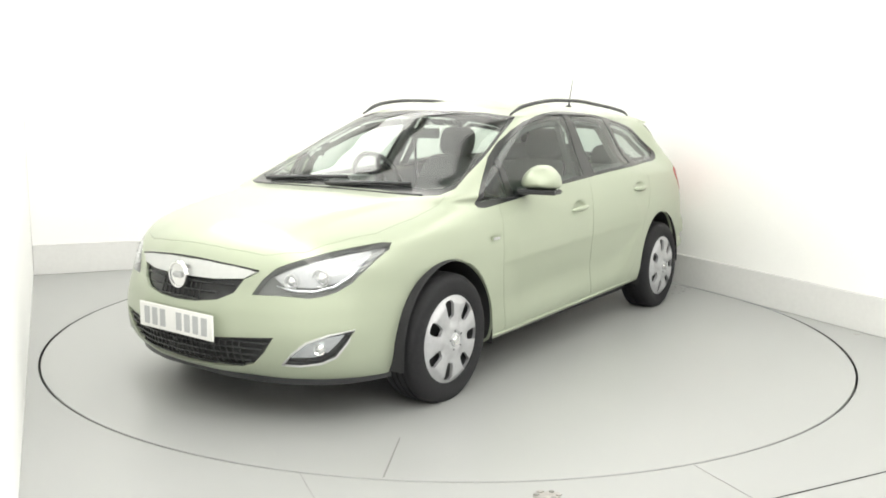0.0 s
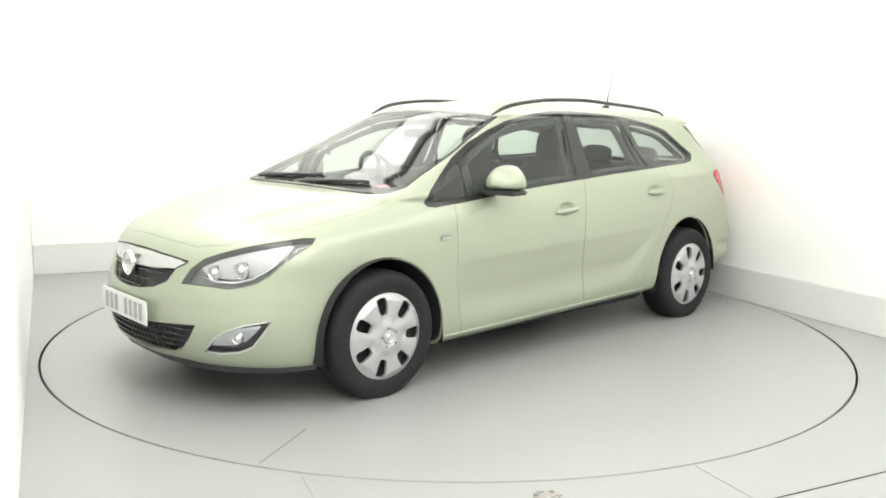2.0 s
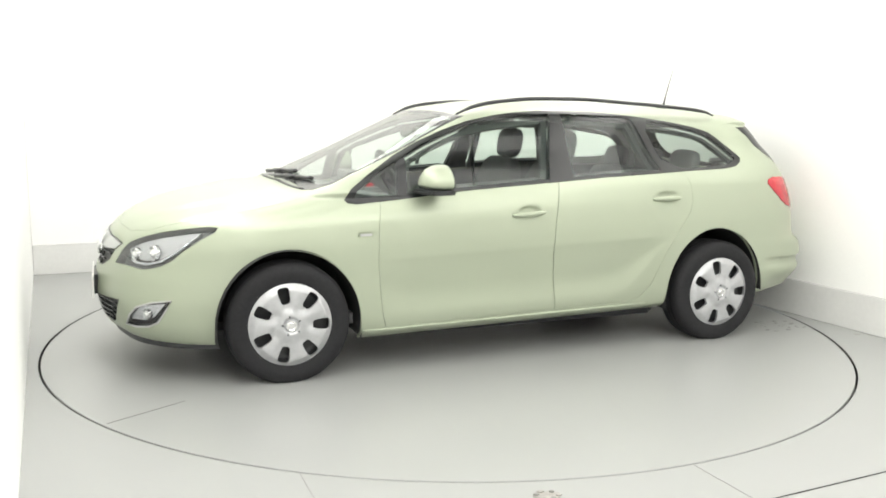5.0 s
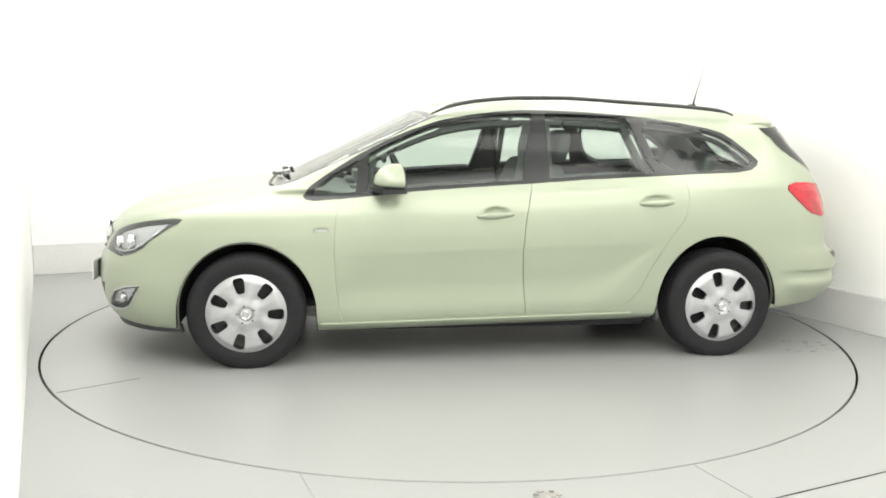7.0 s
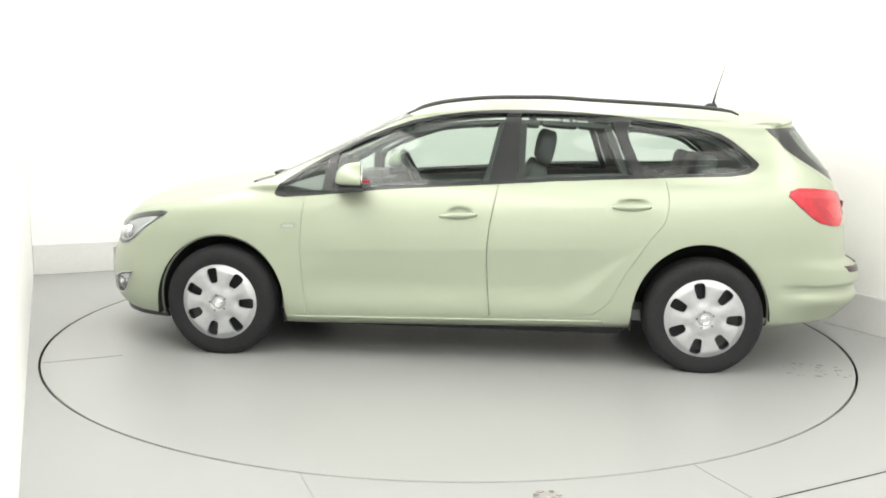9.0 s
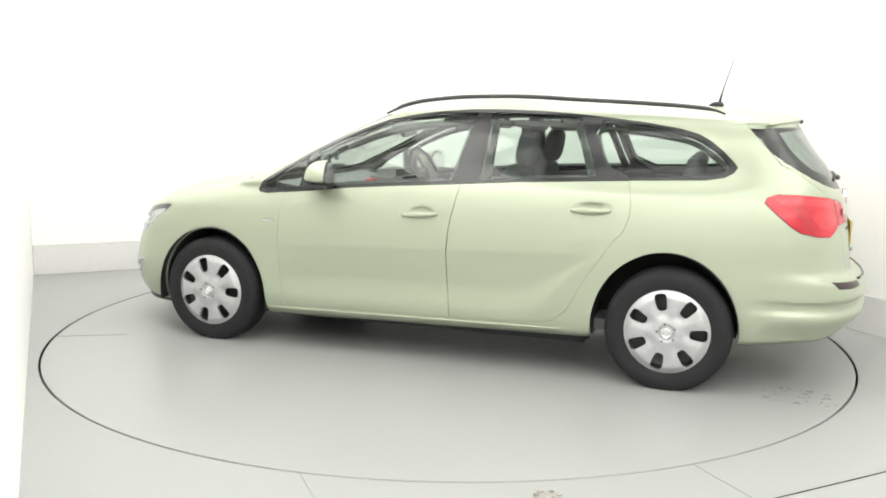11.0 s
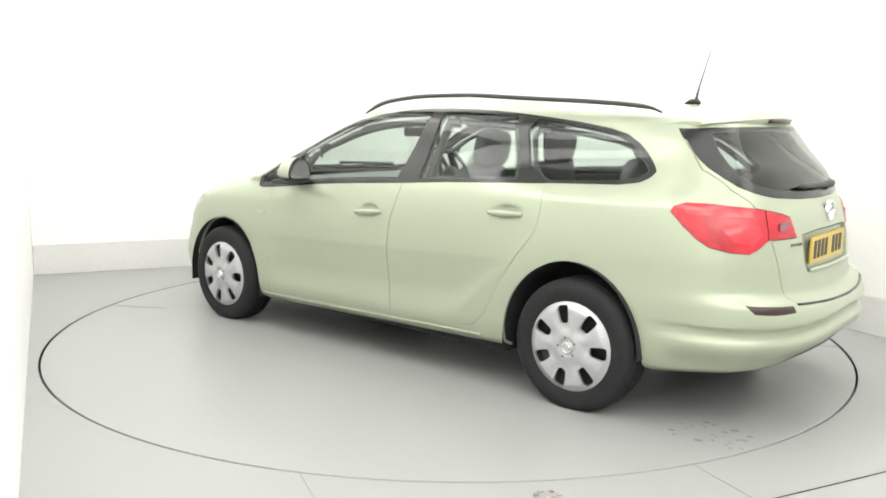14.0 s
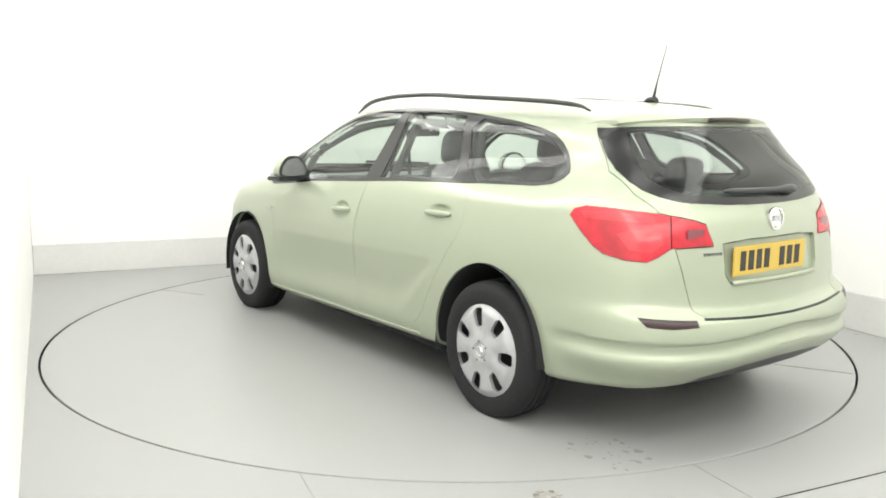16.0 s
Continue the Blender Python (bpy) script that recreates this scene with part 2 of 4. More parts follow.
def build_turntable():
    table = tagged(new("turntable"), "round grey painted vehicle turntable set in the floor", "turntable")
    bm = bmesh.new()
    n = 240
    prof = [(0.02, 0.0), (0.8, 0.0), (1.6, 0.0), (TABLE_R - 0.009, 0.0), (TABLE_R - 0.006, -0.003), (TABLE_R - 0.006, -0.055)]
    part("deck", lathe([(0.001, 0.0)] + prof, n, "z"), M_TABLE, table)
    # worn joints between the deck plates
    for a in (209.5, 29.5):
        part("joint", moved(box(2.02, TABLE_R - 0.02, -0.003, 0.003, 0.0005, 0.0015), pose(0, 0, 0, 0, 0, a)), M_SEAM, table, "worn joint in the deck")
    return table


def blot(cx, cy, r, seed, n=18):
    """Irregular flat outline of a stain or a flake."""
    rnd = random.Random(seed)
    return [(cx + r * (0.55 + 0.6 * rnd.random()) * math.cos(2 * math.pi * k / n), cy + r * (0.4 + 0.45 * rnd.random()) * math.sin(2 * math.pi * k / n)) for k in range(n)]


def build_marks(table):
    """Joints in the slab, a worn floor socket and scuffs."""
    for k, (x, y, a) in enumerate(((0.985, -2.235, -66), (-0.555, -2.39, -67))):
        joint = part("floor_joint", moved(box(0.0, 0.34, -0.002, 0.002, 0.0005, 0.0018), pose(x, y, 0, 0, 0, a)), M_JOINT)
        tagged(joint, "fine worn joint in the painted floor", "floor joint", group="floor joints", kind="structure")
    socket = tagged(new("floor_socket"), "small worn brownish metal floor socket", "floor socket")
    socket.matrix_world = pose(0.37, -2.545, 0)
    part("plate", slab(blot(0, 0, 0.055, 5), 0.0006, 0.003), M_SCUFF, socket)
    for k in range(6):
        a = k * 1.05
        part("rim_piece", slab(blot(0.042 * math.cos(a), 0.03 * math.sin(a), 0.013, 20 + k, 9), 0.003, 0.007), M_SEAM if k % 2 else M_SCUFF, socket)
    speck = part("floor_mark", slab(blot(2.66, -0.09, 0.022, 9, 10), 0.0005, 0.0016), M_SCUFF)
    tagged(speck, "small dark chip in the floor paint", "floor mark")
    rnd = random.Random(4)
    for k in range(30):
        x, y = 2.10 + 0.34 * (rnd.random() - 0.5), -0.74 + 0.26 * (rnd.random() - 0.5)
        part("scuff", slab(blot(x, y, 0.006 + 0.018 * rnd.random() ** 2, 40 + k, 11), 0.0004, 0.0010 + 0.00005 * k), M_SCUFFLIGHT, table, "faint grey scuff")


build_room()
turntable = build_turntable()
build_marks(turntable)

# ---- car: the skin ----
from mathutils.bvhtree import BVHTree

# car space: x runs from nose to tail, y<0 is the near side, z up, x=0 midway between the axles


def curve(keys, at):
    """Smooth monotone curve through (key, value) pairs."""
    x = np.array([k[0] for k in keys], float)
    y = np.array([k[1] for k in keys], float)
    h, d = np.diff(x), np.diff(y) / np.diff(x)
    m = np.zeros(len(x))
    for i in range(1, len(x) - 1):
        if d[i - 1] * d[i] > 0:
            w1, w2 = 2 * h[i] + h[i - 1], h[i] + 2 * h[i - 1]
            m[i] = (w1 + w2) / (w1 / d[i - 1] + w2 / d[i])
    m[0], m[-1] = d[0], d[-1]
    t = np.clip(np.asarray(at, float), x[0], x[-1])
    i = np.clip(np.searchsorted(x, t) - 1, 0, len(h) - 1)
    s = (t - x[i]) / h[i]
    return (2 * s**3 - 3 * s**2 + 1) * y[i] + (s**3 - 2 * s**2 + s) * h[i] * m[i] + (3 * s**2 - 2 * s**3) * y[i + 1] + (s**3 - s**2) * h[i] * m[i + 1]


# girth lines from the sill (0) up to the middle of the roof (19)
NOSE_X = (-2.03, -2.19, -2.245, -2.26, -2.25, -2.225, -2.195, -2.14, -2.04, -1.82, -1.50, -1.24, -1.03, -0.79, -0.56, -0.38, -0.23, 0.0, 0.2, 0.35)
NOSE_Z = (0.185, 0.225, 0.31, 0.41, 0.51, 0.60, 0.68, 0.755, 0.825, 0.90, 0.955, 0.972, 1.062, 1.181, 1.301, 1.389, 1.433, 1.466, 1.477, 1.480)
TAIL_X = (2.21, 2.29, 2.325, 2.332, 2.318, 2.245, 2.228, 2.212, 2.192, 2.165, 2.150, 2.125, 2.085, 2.015, 1.955, 1.92, 1.86, 1.65, 1.4, 1.15)
TAIL_Z = (0.28, 0.32, 0.41, 0.50, 0.555, 0.60, 0.75, 0.86, 0.945, 1.00, 1.03, 1.07, 1.13, 1.22, 1.315, 1.36, 1.392, 1.425, 1.445, 1.456)
HALF_W = (0.80, 0.865, 0.885, 0.887, 0.888, 0.888, 0.886, 0.878, 0.866, 0.850, 0.832, 0.805, 0.765, 0.712, 0.662, 0.622, 0.565, 0.40, 0.2, 0.0)
SIDE_Z0 = (0.165, 0.21, 0.31, 0.41, 0.51, 0.60, 0.675, 0.74, 0.795, 0.845, 0.89, 0.945, 1.03, 1.14, 1.26, 1.349, 1.403, 1.445, 1.466, 1.473)
SIDE_Z1 = (0.24, 0.275, 0.38, 0.49, 0.575, 0.65, 0.74, 0.84, 0.92, 0.98, 1.03, 1.08, 1.14, 1.21, 1.28, 1.325, 1.36, 1.40, 1.42, 1.435)
NOSE_K = (0.9, 1.0, 1.0, 1.0, 1.05, 1.08, 1.05, 1.0, 0.9, 0.82, 0.60, 0.18, 0.17, 0.15, 0.14, 0.14, 0.2, 0.4, 0.4, 0.4)
TAIL_K = (1.0, 1.0, 1.0, 1.0, 1.0, 0.95, 0.95, 0.98, 1.0, 0.95, 0.9, 0.8, 0.7, 0.65, 0.65, 0.65, 0.6, 0.5, 0.4, 0.4)
# how far the outline falls back from the nose and the tail, by share of the half width
NOSE_PLAN = ((0, 0), (0.2, 0.012), (0.4, 0.058), (0.58, 0.115), (0.71, 0.19), (0.8, 0.27), (0.86, 0.345), (0.91, 0.46), (0.95, 0.66), (0.98, 0.97), (1.0, 1.4))
TAIL_PLAN = ((0, 0), (0.2, 0.008), (0.45, 0.042), (0.6, 0.076), (0.72, 0.125), (0.85, 0.235), (0.925, 0.41), (0.96, 0.68), (0.985, 1.0), (1.0, 1.4))


def plan_samples(plan, n):
    q = np.array([p[0] for p in plan])
    d = np.array([p[1] for p in plan])
    chord = np.concatenate([[0], np.cumsum(np.hypot(np.diff(q) * 0.88, np.diff(d)))])
    t = np.linspace(0, chord[-1], n)
    return curve(list(zip(chord, q)), t), curve(list(zip(chord, d)), t)


def smooth(a, b, x):
    t = np.clip((x - a) / (b - a), 0, 1)
    return t * t * (3 - 2 * t)


HANDLE_CUPS = ((0.012, 0.842), (0.943, 0.906))


def door_hollow(x, z):
    """Depth of the hollow pressed into the doors, between a rising upper edge and a flared foot."""
    foot = 0.262 + 0.02 * (x + 0.85) + 0.33 * smooth(0.45, 0.98, x) ** 1.6
    edge = 0.612 + 0.032 * (x + 0.85)
    t = np.clip((z - foot) / np.maximum(edge - foot, 0.05), 0, 1)
    ends = smooth(-1.0, -0.7, x) * (1 - smooth(0.60, 1.0, x))
    return 0.027 * ends * smooth(0.0, 0.55, t) * (1 - t) ** 0.8


def skin_half(step=8, n_nose=64, n_mid=120, n_tail=64):
    """Grid of the near half of the body."""
    v = np.linspace(0, 19, 19 * step + 1)
    row = [curve(list(enumerate(k)), v) for k in (NOSE_X, NOSE_Z, TAIL_X, TAIL_Z, HALF_W, SIDE_Z0, SIDE_Z1, NOSE_K, TAIL_K)]
    qn, dn = plan_samples(NOSE_PLAN, n_nose)
    qt, dt = plan_samples(TAIL_PLAN, n_tail)
    bm = bmesh.new()
    grid = []
    for nx, nz, tx, tz, w, s0, s1, kn, kt in zip(*row):
        room = 0.46 * (tx - nx) / 1.4
        kn, kt = min(kn, room), min(kt, room)
        xs = np.concatenate([nx + kn * dn, np.linspace(nx + kn * 1.4, tx - kt * 1.4, n_mid + 2)[1:-1], (tx - kt * dt)[::-1]])
        q = np.concatenate([qn, np.ones(n_mid), qt[::-1]])
        end = np.concatenate([np.full(n_nose + n_mid // 2, nz), np.full(n_tail + n_mid - n_mid // 2, tz)])
        side = s0 + (s1 - s0) * (xs + 1.9) / 3.9 + 0.022 * smooth(1.0, 1.35, s0) * (1 - ((xs - 0.45) / 1.2) ** 2)
        zs = end + (side - end) * q**2
        ys = w * q
        ys = ys - door_hollow(xs, zs) * (ys > 0.7)
        # the bonnet's middle is raised between two creases
        crease = 0.40 + 0.20 * (xs + 2.05) / 0.85
        zs = zs + 0.011 * (1 - smooth(-0.028, 0.028, ys - crease)) * smooth(-2.10, -1.85, xs) * (1 - smooth(-1.42, -1.24, xs)) * smooth(0.78, 0.84, zs)
        # the cabin narrows towards the tail
        high = smooth(1.15, 1.32, zs)
        ahead, behind = 0.10 - 0.03 * high, 0.045 - 0.0315 * high
        ys = ys - (ahead + (behind - ahead) * smooth(1.48, 1.76, xs)) * q * smooth(0.6, 1.45, xs) * smooth(0.97, 1.14, zs) * smooth(0.3, 0.5, ys)
        # finger cups behind the door handles
        for hx, hz in HANDLE_CUPS:
            away = ((xs - hx) / 0.072) ** 2 + ((zs - hz) / 0.034) ** 2
            ys = ys - 0.016 * smooth(1.0, 0.25, away) * (ys > 0.7)
        # the bumper's lower half is set back under a ridge
        level = zs - 0.03 * smooth(0.5, 0.0, ys)
        under = (0.024 * smooth(0.492, 0.474, level) * (1 - smooth(0.445, 0.415, level)) + 0.055 * smooth(0.405, 0.30, level)) * smooth(1.68, 1.95, xs)
        xs, ys = xs - under * (1 - q**4), ys - under * q**4
        grid.append([bm.verts.new((x, -y, z)) for x, y, z in zip(xs, ys, zs)])
    for a, b in zip(grid[:-1], grid[1:]):
        for i in range(len(a) - 1):
            bm.faces.new((a[i], a[i + 1], b[i + 1], b[i]))
    bmesh.ops.remove_doubles(bm, verts=bm.verts, dist=0.0004)
    bmesh.ops.recalc_face_normals(bm, faces=bm.faces)
    if sum(f.normal.y * f.calc_area() for f in bm.faces) > 0:
        bmesh.ops.reverse_faces(bm, faces=bm.faces)
    return bm


SIDE = (Vector((1, 0, 0)), Vector((0, 0, 1)))
ENDS = (Vector((0, 1, 0)), Vector((0, 0, 1)))
DIAG = (Vector((1, 1, 0)), Vector((0, 0, 1)))
PLAN = (Vector((1, 0, 0)), Vector((0, 1, 0)))


def inside(poly, p, q):
    hit = False
    for (x0, y0), (x1, y1) in zip(poly, poly[1:] + poly[:1]):
        if (y0 > q) != (y1 > q) and p < (x1 - x0) * (q - y0) / (y1 - y0) + x0:
            hit = not hit
    return hit


def rounded(poly, cuts=2):
    """Rounds a polygon's corners by cutting them off."""
    for _ in range(cuts):
        out = []
        for (x0, y0), (x1, y1) in zip(poly, poly[1:] + poly[:1]):
            out += [(0.78 * x0 + 0.22 * x1, 0.78 * y0 + 0.22 * y1), (0.22 * x0 + 0.78 * x1, 0.22 * y0 + 0.78 * y1)]
        poly = out
    return poly


def shrunk(poly, by):
    """The outline moved inwards by some metres."""
    area2 = sum(a[0] * b[1] - b[0] * a[1] for a, b in zip(poly, poly[1:] + poly[:1]))
    sign = 1 if area2 > 0 else -1
    out = []
    for i, p in enumerate(poly):
        a, b = Vector(poly[i - 1]), Vector(poly[(i + 1) % len(poly)])
        n = (b - a).normalized()
        out.append((p[0] - sign * n.y * by, p[1] + sign * n.x * by))
    return out


def knife(bm, poly, proj, where):
    """Cuts the faces of bm along an outline seen along one direction."""
    P, Q = proj
    ps, qs = [p for p, q in poly], [q for p, q in poly]
    m = 0.06
    cand = []
    for f in bm.faces:
        c = f.calc_center_median()
        if where(c) and min(ps) - m < P.dot(c) < max(ps) + m and min(qs) - m < Q.dot(c) < max(qs) + m:
            cand.append(f)
    for (p0, q0), (p1, q1) in zip(poly, poly[1:] + poly[:1]):
        if abs(p0 - p1) + abs(q0 - q1) < 1e-5:
            continue
        near = []
        for f in cand:
            fp = [P.dot(v.co) for v in f.verts]
            fq = [Q.dot(v.co) for v in f.verts]
            if max(fp) >= min(p0, p1) - 0.002 and min(fp) <= max(p0, p1) + 0.002 and max(fq) >= min(q0, q1) - 0.002 and min(fq) <= max(q0, q1) + 0.002:
                near.append(f)
        if not near:
            continue
        normal = P * -(q1 - q0) + Q * (p1 - p0)
        at = P * (p0 / P.length_squared) + Q * (q0 / Q.length_squared)
        es = {e for f in near for e in f.edges}
        vs = {w for f in near for w in f.verts}
        got = bmesh.ops.bisect_plane(bm, geom=near + list(es) + list(vs), dist=1e-5, plane_co=at, plane_no=normal)
        cand = [f for f in cand if f.is_valid]
        have = set(cand)
        cand += [g for g in got["geom"] if isinstance(g, bmesh.types.BMFace) and g not in have]


def arch(cx, cz, rx, rz, n=40):
    pts = [(cx - rx * math.cos(math.pi * i / n), cz + rz * math.sin(math.pi * i / n)) for i in range(n + 1)]
    return pts + [(cx + rx, 0.05), (cx - rx, 0.05)]


# outlines on the body; the side ones in (x, z), the end ones in (y, z)
GLASS_TOP = ((-1.04, 0.925), (-1.005, 0.977), (-0.892, 1.053), (-0.742, 1.143), (-0.589, 1.222), (-0.434, 1.286), (-0.277, 1.338), (-0.118, 1.369), (0.041, 1.390), (0.20, 1.402), (0.36, 1.404), (0.52, 1.400), (0.68, 1.392), (0.84, 1.379), (1.0, 1.362), (1.155, 1.342), (1.311, 1.314), (1.40, 1.288), (1.463, 1.250), (1.521, 1.201), (1.575, 1.147), (1.59, 1.125))
GLASS_LOW = ((1.573, 1.100), (1.53, 1.075), (1.44, 1.061), (1.13, 1.050), (0.817, 1.037), (0.506, 1.021), (0.195, 0.999), (-0.115, 0.980), (-0.424, 0.958), (-0.731, 0.925), (-0.977, 0.902), (-1.025, 0.908))
GLASS_TOP, GLASS_LOW = ([(x + 0.040 * float(smooth(0.9, 1.6, x)), z) for x, z in line] for line in (GLASS_TOP, GLASS_LOW))
DAYLIGHT = GLASS_TOP + GLASS_LOW


def top_at(x):
    return float(np.interp(x, [p[0] for p in GLASS_TOP], [p[1] for p in GLASS_TOP]))


def low_at(x):
    low = GLASS_LOW[::-1]
    return float(np.interp(x, [p[0] for p in low], [p[1] for p in low]))


def pane(x0, x1, lean0, lean1, rim=0.018, n=14):
    """A side pane between two pillars; lean: how far its edges shift from bottom to top."""
    top, low = [], []
    for i in range(n + 1):
        s = i / n
        xl, xt = x0 + (x1 - x0) * s, x0 + lean0 + (x1 + lean1 - x0 - lean0) * s
        low.append((xl, low_at(xl) + rim))
        top.append((xt, top_at(xt) - rim))
    return low + top[::-1]


QUARTER_FRONT = [(-0.985, 0.935), (-0.76, 0.945), (-0.735, 1.12), (-0.87, 1.045), (-0.975, 0.968)]
PANE_FRONT = [(-0.70, 0.952)] + pane(-0.62, 0.165, 0.0, 0.09)[1:-4] + [(-0.42, 1.270), (-0.56, 1.212), (-0.68, 1.150)]
PANE_REAR = pane(0.322, 0.945, 0.01, -0.12)
PANE_BACK = rounded([(x + 0.040 * float(smooth(0.9, 1.6, x)), z) for x, z in ((1.0, low_at(1.0) + 0.014), (1.45, 1.076), (1.53, 1.105), (1.558, 1.128), (1.50, 1.19), (1.44, 1.235), (1.385, 1.268), (1.30, 1.298), (1.15, 1.328), (0.885, 1.360))], 1)
DOOR_FRONT = [(-0.852, 0.935), (-0.872, 0.761), (-0.877, 0.606), (-0.866, 0.447), (-0.848, 0.30), (-0.833, 0.246), (0.184, 0.270), (0.184, 0.30), (0.170, 0.462), (0.162, 0.62), (0.174, 0.775), (0.21, 0.957), (0.222, 1.02), (-0.3, 1.02)]
DOOR_REAR = [(0.222, 1.03), (0.21, 0.957), (0.174, 0.775), (0.162, 0.62), (0.170, 0.462), (0.184, 0.30), (0.184, 0.270), (0.55, 0.277), (0.65, 0.28), (0.758, 0.308), (0.833, 0.374), (0.916, 0.536), (1.031, 0.71), (1.106, 0.803), (1.128, 0.87), (1.132, 0.939), (1.112, 1.06), (1.0, 1.08)]
FENDER_SEAM = [(-2.6, 0.0), (-1.70, 0.0), (-1.705, 0.45), (-1.69, 0.62), (-1.68, 0.70), (-1.75, 0.765), (-2.6, 0.765)]
TAIL_SEAM = [(1.67, 0.0), (2.6, 0.0), (2.6, 0.585), (2.05, 0.70), (1.90, 0.80), (1.80, 0.76), (1.70, 0.66), (1.67, 0.5)]
HEADLIGHT = [(-0.395, 0.588), (-0.43, 0.655), (-0.475, 0.705), (-0.54, 0.735), (-0.625, 0.768), (-0.70, 0.79), (-0.755, 0.803), (-0.779, 0.799), (-0.785, 0.773), (-0.763, 0.70), (-0.735, 0.640), (-0.70, 0.606), (-0.665, 0.59), (-0.62, 0.580), (-0.56, 0.588), (-0.50, 0.590)]
CHROME_BAR = [(0.02, 0.712), (-0.15, 0.710), (-0.29, 0.700), (-0.405, 0.683), (-0.345, 0.648), (-0.2, 0.637), (0.02, 0.634)]
UPPER_GRILLE = [(0.02, 0.634), (-0.2, 0.637), (-0.345, 0.648), (-0.31, 0.588), (-0.24, 0.556), (-0.12, 0.538), (0.02, 0.532)]
LOWER_GRILLE = [(0.02, 0.388), (-0.25, 0.395), (-0.515, 0.415), (-0.47, 0.345), (-0.405, 0.282), (-0.33, 0.262), (-0.18, 0.246), (0.02, 0.24)]
FOG_LAMP = [(-0.535, 0.292), (-0.58, 0.345), (-0.63, 0.393), (-0.70, 0.425), (-0.765, 0.441), (-0.750, 0.39), (-0.715, 0.325), (-0.67, 0.298), (-0.60, 0.287)]
FOG_INSERT = [(-0.568, 0.320), (-0.60, 0.366), (-0.645, 0.398), (-0.70, 0.413), (-0.746, 0.424), (-0.728, 0.386), (-0.698, 0.346), (-0.655, 0.324)]
LAMP_INSERT = [(-0.468, 0.670), (-0.54, 0.712), (-0.625, 0.746), (-0.70, 0.768), (-0.752, 0.780), (-0.756, 0.757), (-0.737, 0.69), (-0.70, 0.645), (-0.62, 0.625), (-0.52, 0.632)]
FRONT_LIP = [(0.02, 0.0), (0.02, 0.225), (-0.35, 0.215), (-0.6, 0.208), (-0.9, 0.19), (-0.9, 0.0)]
WINDSCREEN = [(0.02, 0.980), (-0.25, 0.979), (-0.45, 0.974), (-0.60, 0.966), (-0.680, 0.972), (-0.711, 1.0), (-0.689, 1.06), (-0.664, 1.15), (-0.626, 1.255), (-0.595, 1.337), (-0.574, 1.366), (-0.40, 1.386), (-0.2, 1.397), (0.02, 1.401)]
BONNET = [(-2.3, 0.02), (-2.122, 0.02), (-2.115, -0.20), (-2.07, -0.40), (-1.985, -0.55), (-1.86, -0.63), (-1.70, -0.71), (-1.45, -0.735), (-1.18, -0.72), (-1.14, -0.67), (-1.21, -0.5), (-1.232, -0.2), (-1.235, 0.02)]
REAR_SCREEN = [(0.02, 1.330), (-0.30, 1.329), (-0.50, 1.325), (-0.572, 1.318), (-0.600, 1.25), (-0.632, 1.15), (-0.632, 1.11), (-0.612, 1.075), (-0.56, 1.047), (-0.47, 1.027), (-0.25, 1.013), (0.02, 1.010)]
REAR_CLEAR = [(0.02, 1.316), (-0.30, 1.315), (-0.49, 1.310), (-0.525, 1.298), (-0.550, 1.24), (-0.574, 1.16), (-0.572, 1.12), (-0.54, 1.088), (-0.46, 1.062), (-0.25, 1.046), (0.02, 1.042)]
SCREEN_CLEAR = [(0.02, 1.006), (-0.25, 1.005), (-0.45, 0.999), (-0.58, 0.992), (-0.655, 0.998), (-0.688, 1.02), (-0.672, 1.07), (-0.648, 1.15), (-0.611, 1.255), (-0.582, 1.330), (-0.560, 1.352), (-0.40, 1.372), (-0.2, 1.384), (0.02, 1.388)]
TAILGATE = [(0.02, 1.352), (-0.30, 1.350), (-0.590, 1.338), (-0.650, 1.15), (-0.648, 1.06), (-0.60, 1.0), (-0.569, 0.86), (-0.54, 0.718), (-0.512, 0.60), (-0.48, 0.578), (-0.3, 0.565), (0.02, 0.56)]
PLATE_RECESS = [(0.02, 0.872), (-0.20, 0.872), (-0.335, 0.860), (-0.335, 0.74), (-0.31, 0.70), (0.02, 0.690)]
TAIL_LIGHT = [(0.968, 0.965), (0.99, 0.992), (1.06, 1.008), (1.20, 1.005), (1.40, 0.992), (1.505, 0.982), (1.66, 0.960), (1.735, 0.942), (1.786, 0.854), (1.54, 0.852), (1.46, 0.815), (1.40, 0.797), (1.28, 0.803), (1.16, 0.823), (1.10, 0.852), (1.03, 0.905)]
BAND_UPPER = [(1.03, 0.985), (1.20, 0.990), (1.44, 0.972), (1.44, 0.945), (1.22, 0.955), (1.06, 0.958)]
BAND_LOWER = [(1.23, 0.905), (1.33, 0.925), (1.47, 0.915), (1.49, 0.870), (1.42, 0.835), (1.30, 0.845)]
LIGHT_SPLIT = [(1.52, 1.1), (1.545, 0.7), (1.9, 0.7), (1.9, 1.1)]
REFLECTOR = [(1.355, 0.590), (1.44, 0.586), (1.69, 0.578), (1.705, 0.551), (1.55, 0.547), (1.41, 0.553)]
REAR_LIP = [(0.02, 0.0), (-0.52, 0.0), (-0.50, 0.30), (-0.45, 0.325), (-0.25, 0.36), (0.02, 0.37)]
FRONT_ARCH = arch(-1.3375, 0.296, 0.367, 0.382)
REAR_ARCH = arch(1.318, 0.30, 0.364, 0.402)

nose = lambda c: c.x < -1.5
tail = lambda c: c.x > 1.4
tail_end = lambda c: c.x > 1.665 + (1.33 - max(c.z, 1.15)) * 0.9
flank = lambda c: c.y < -0.5
front_half = lambda c: c.x < 0.2
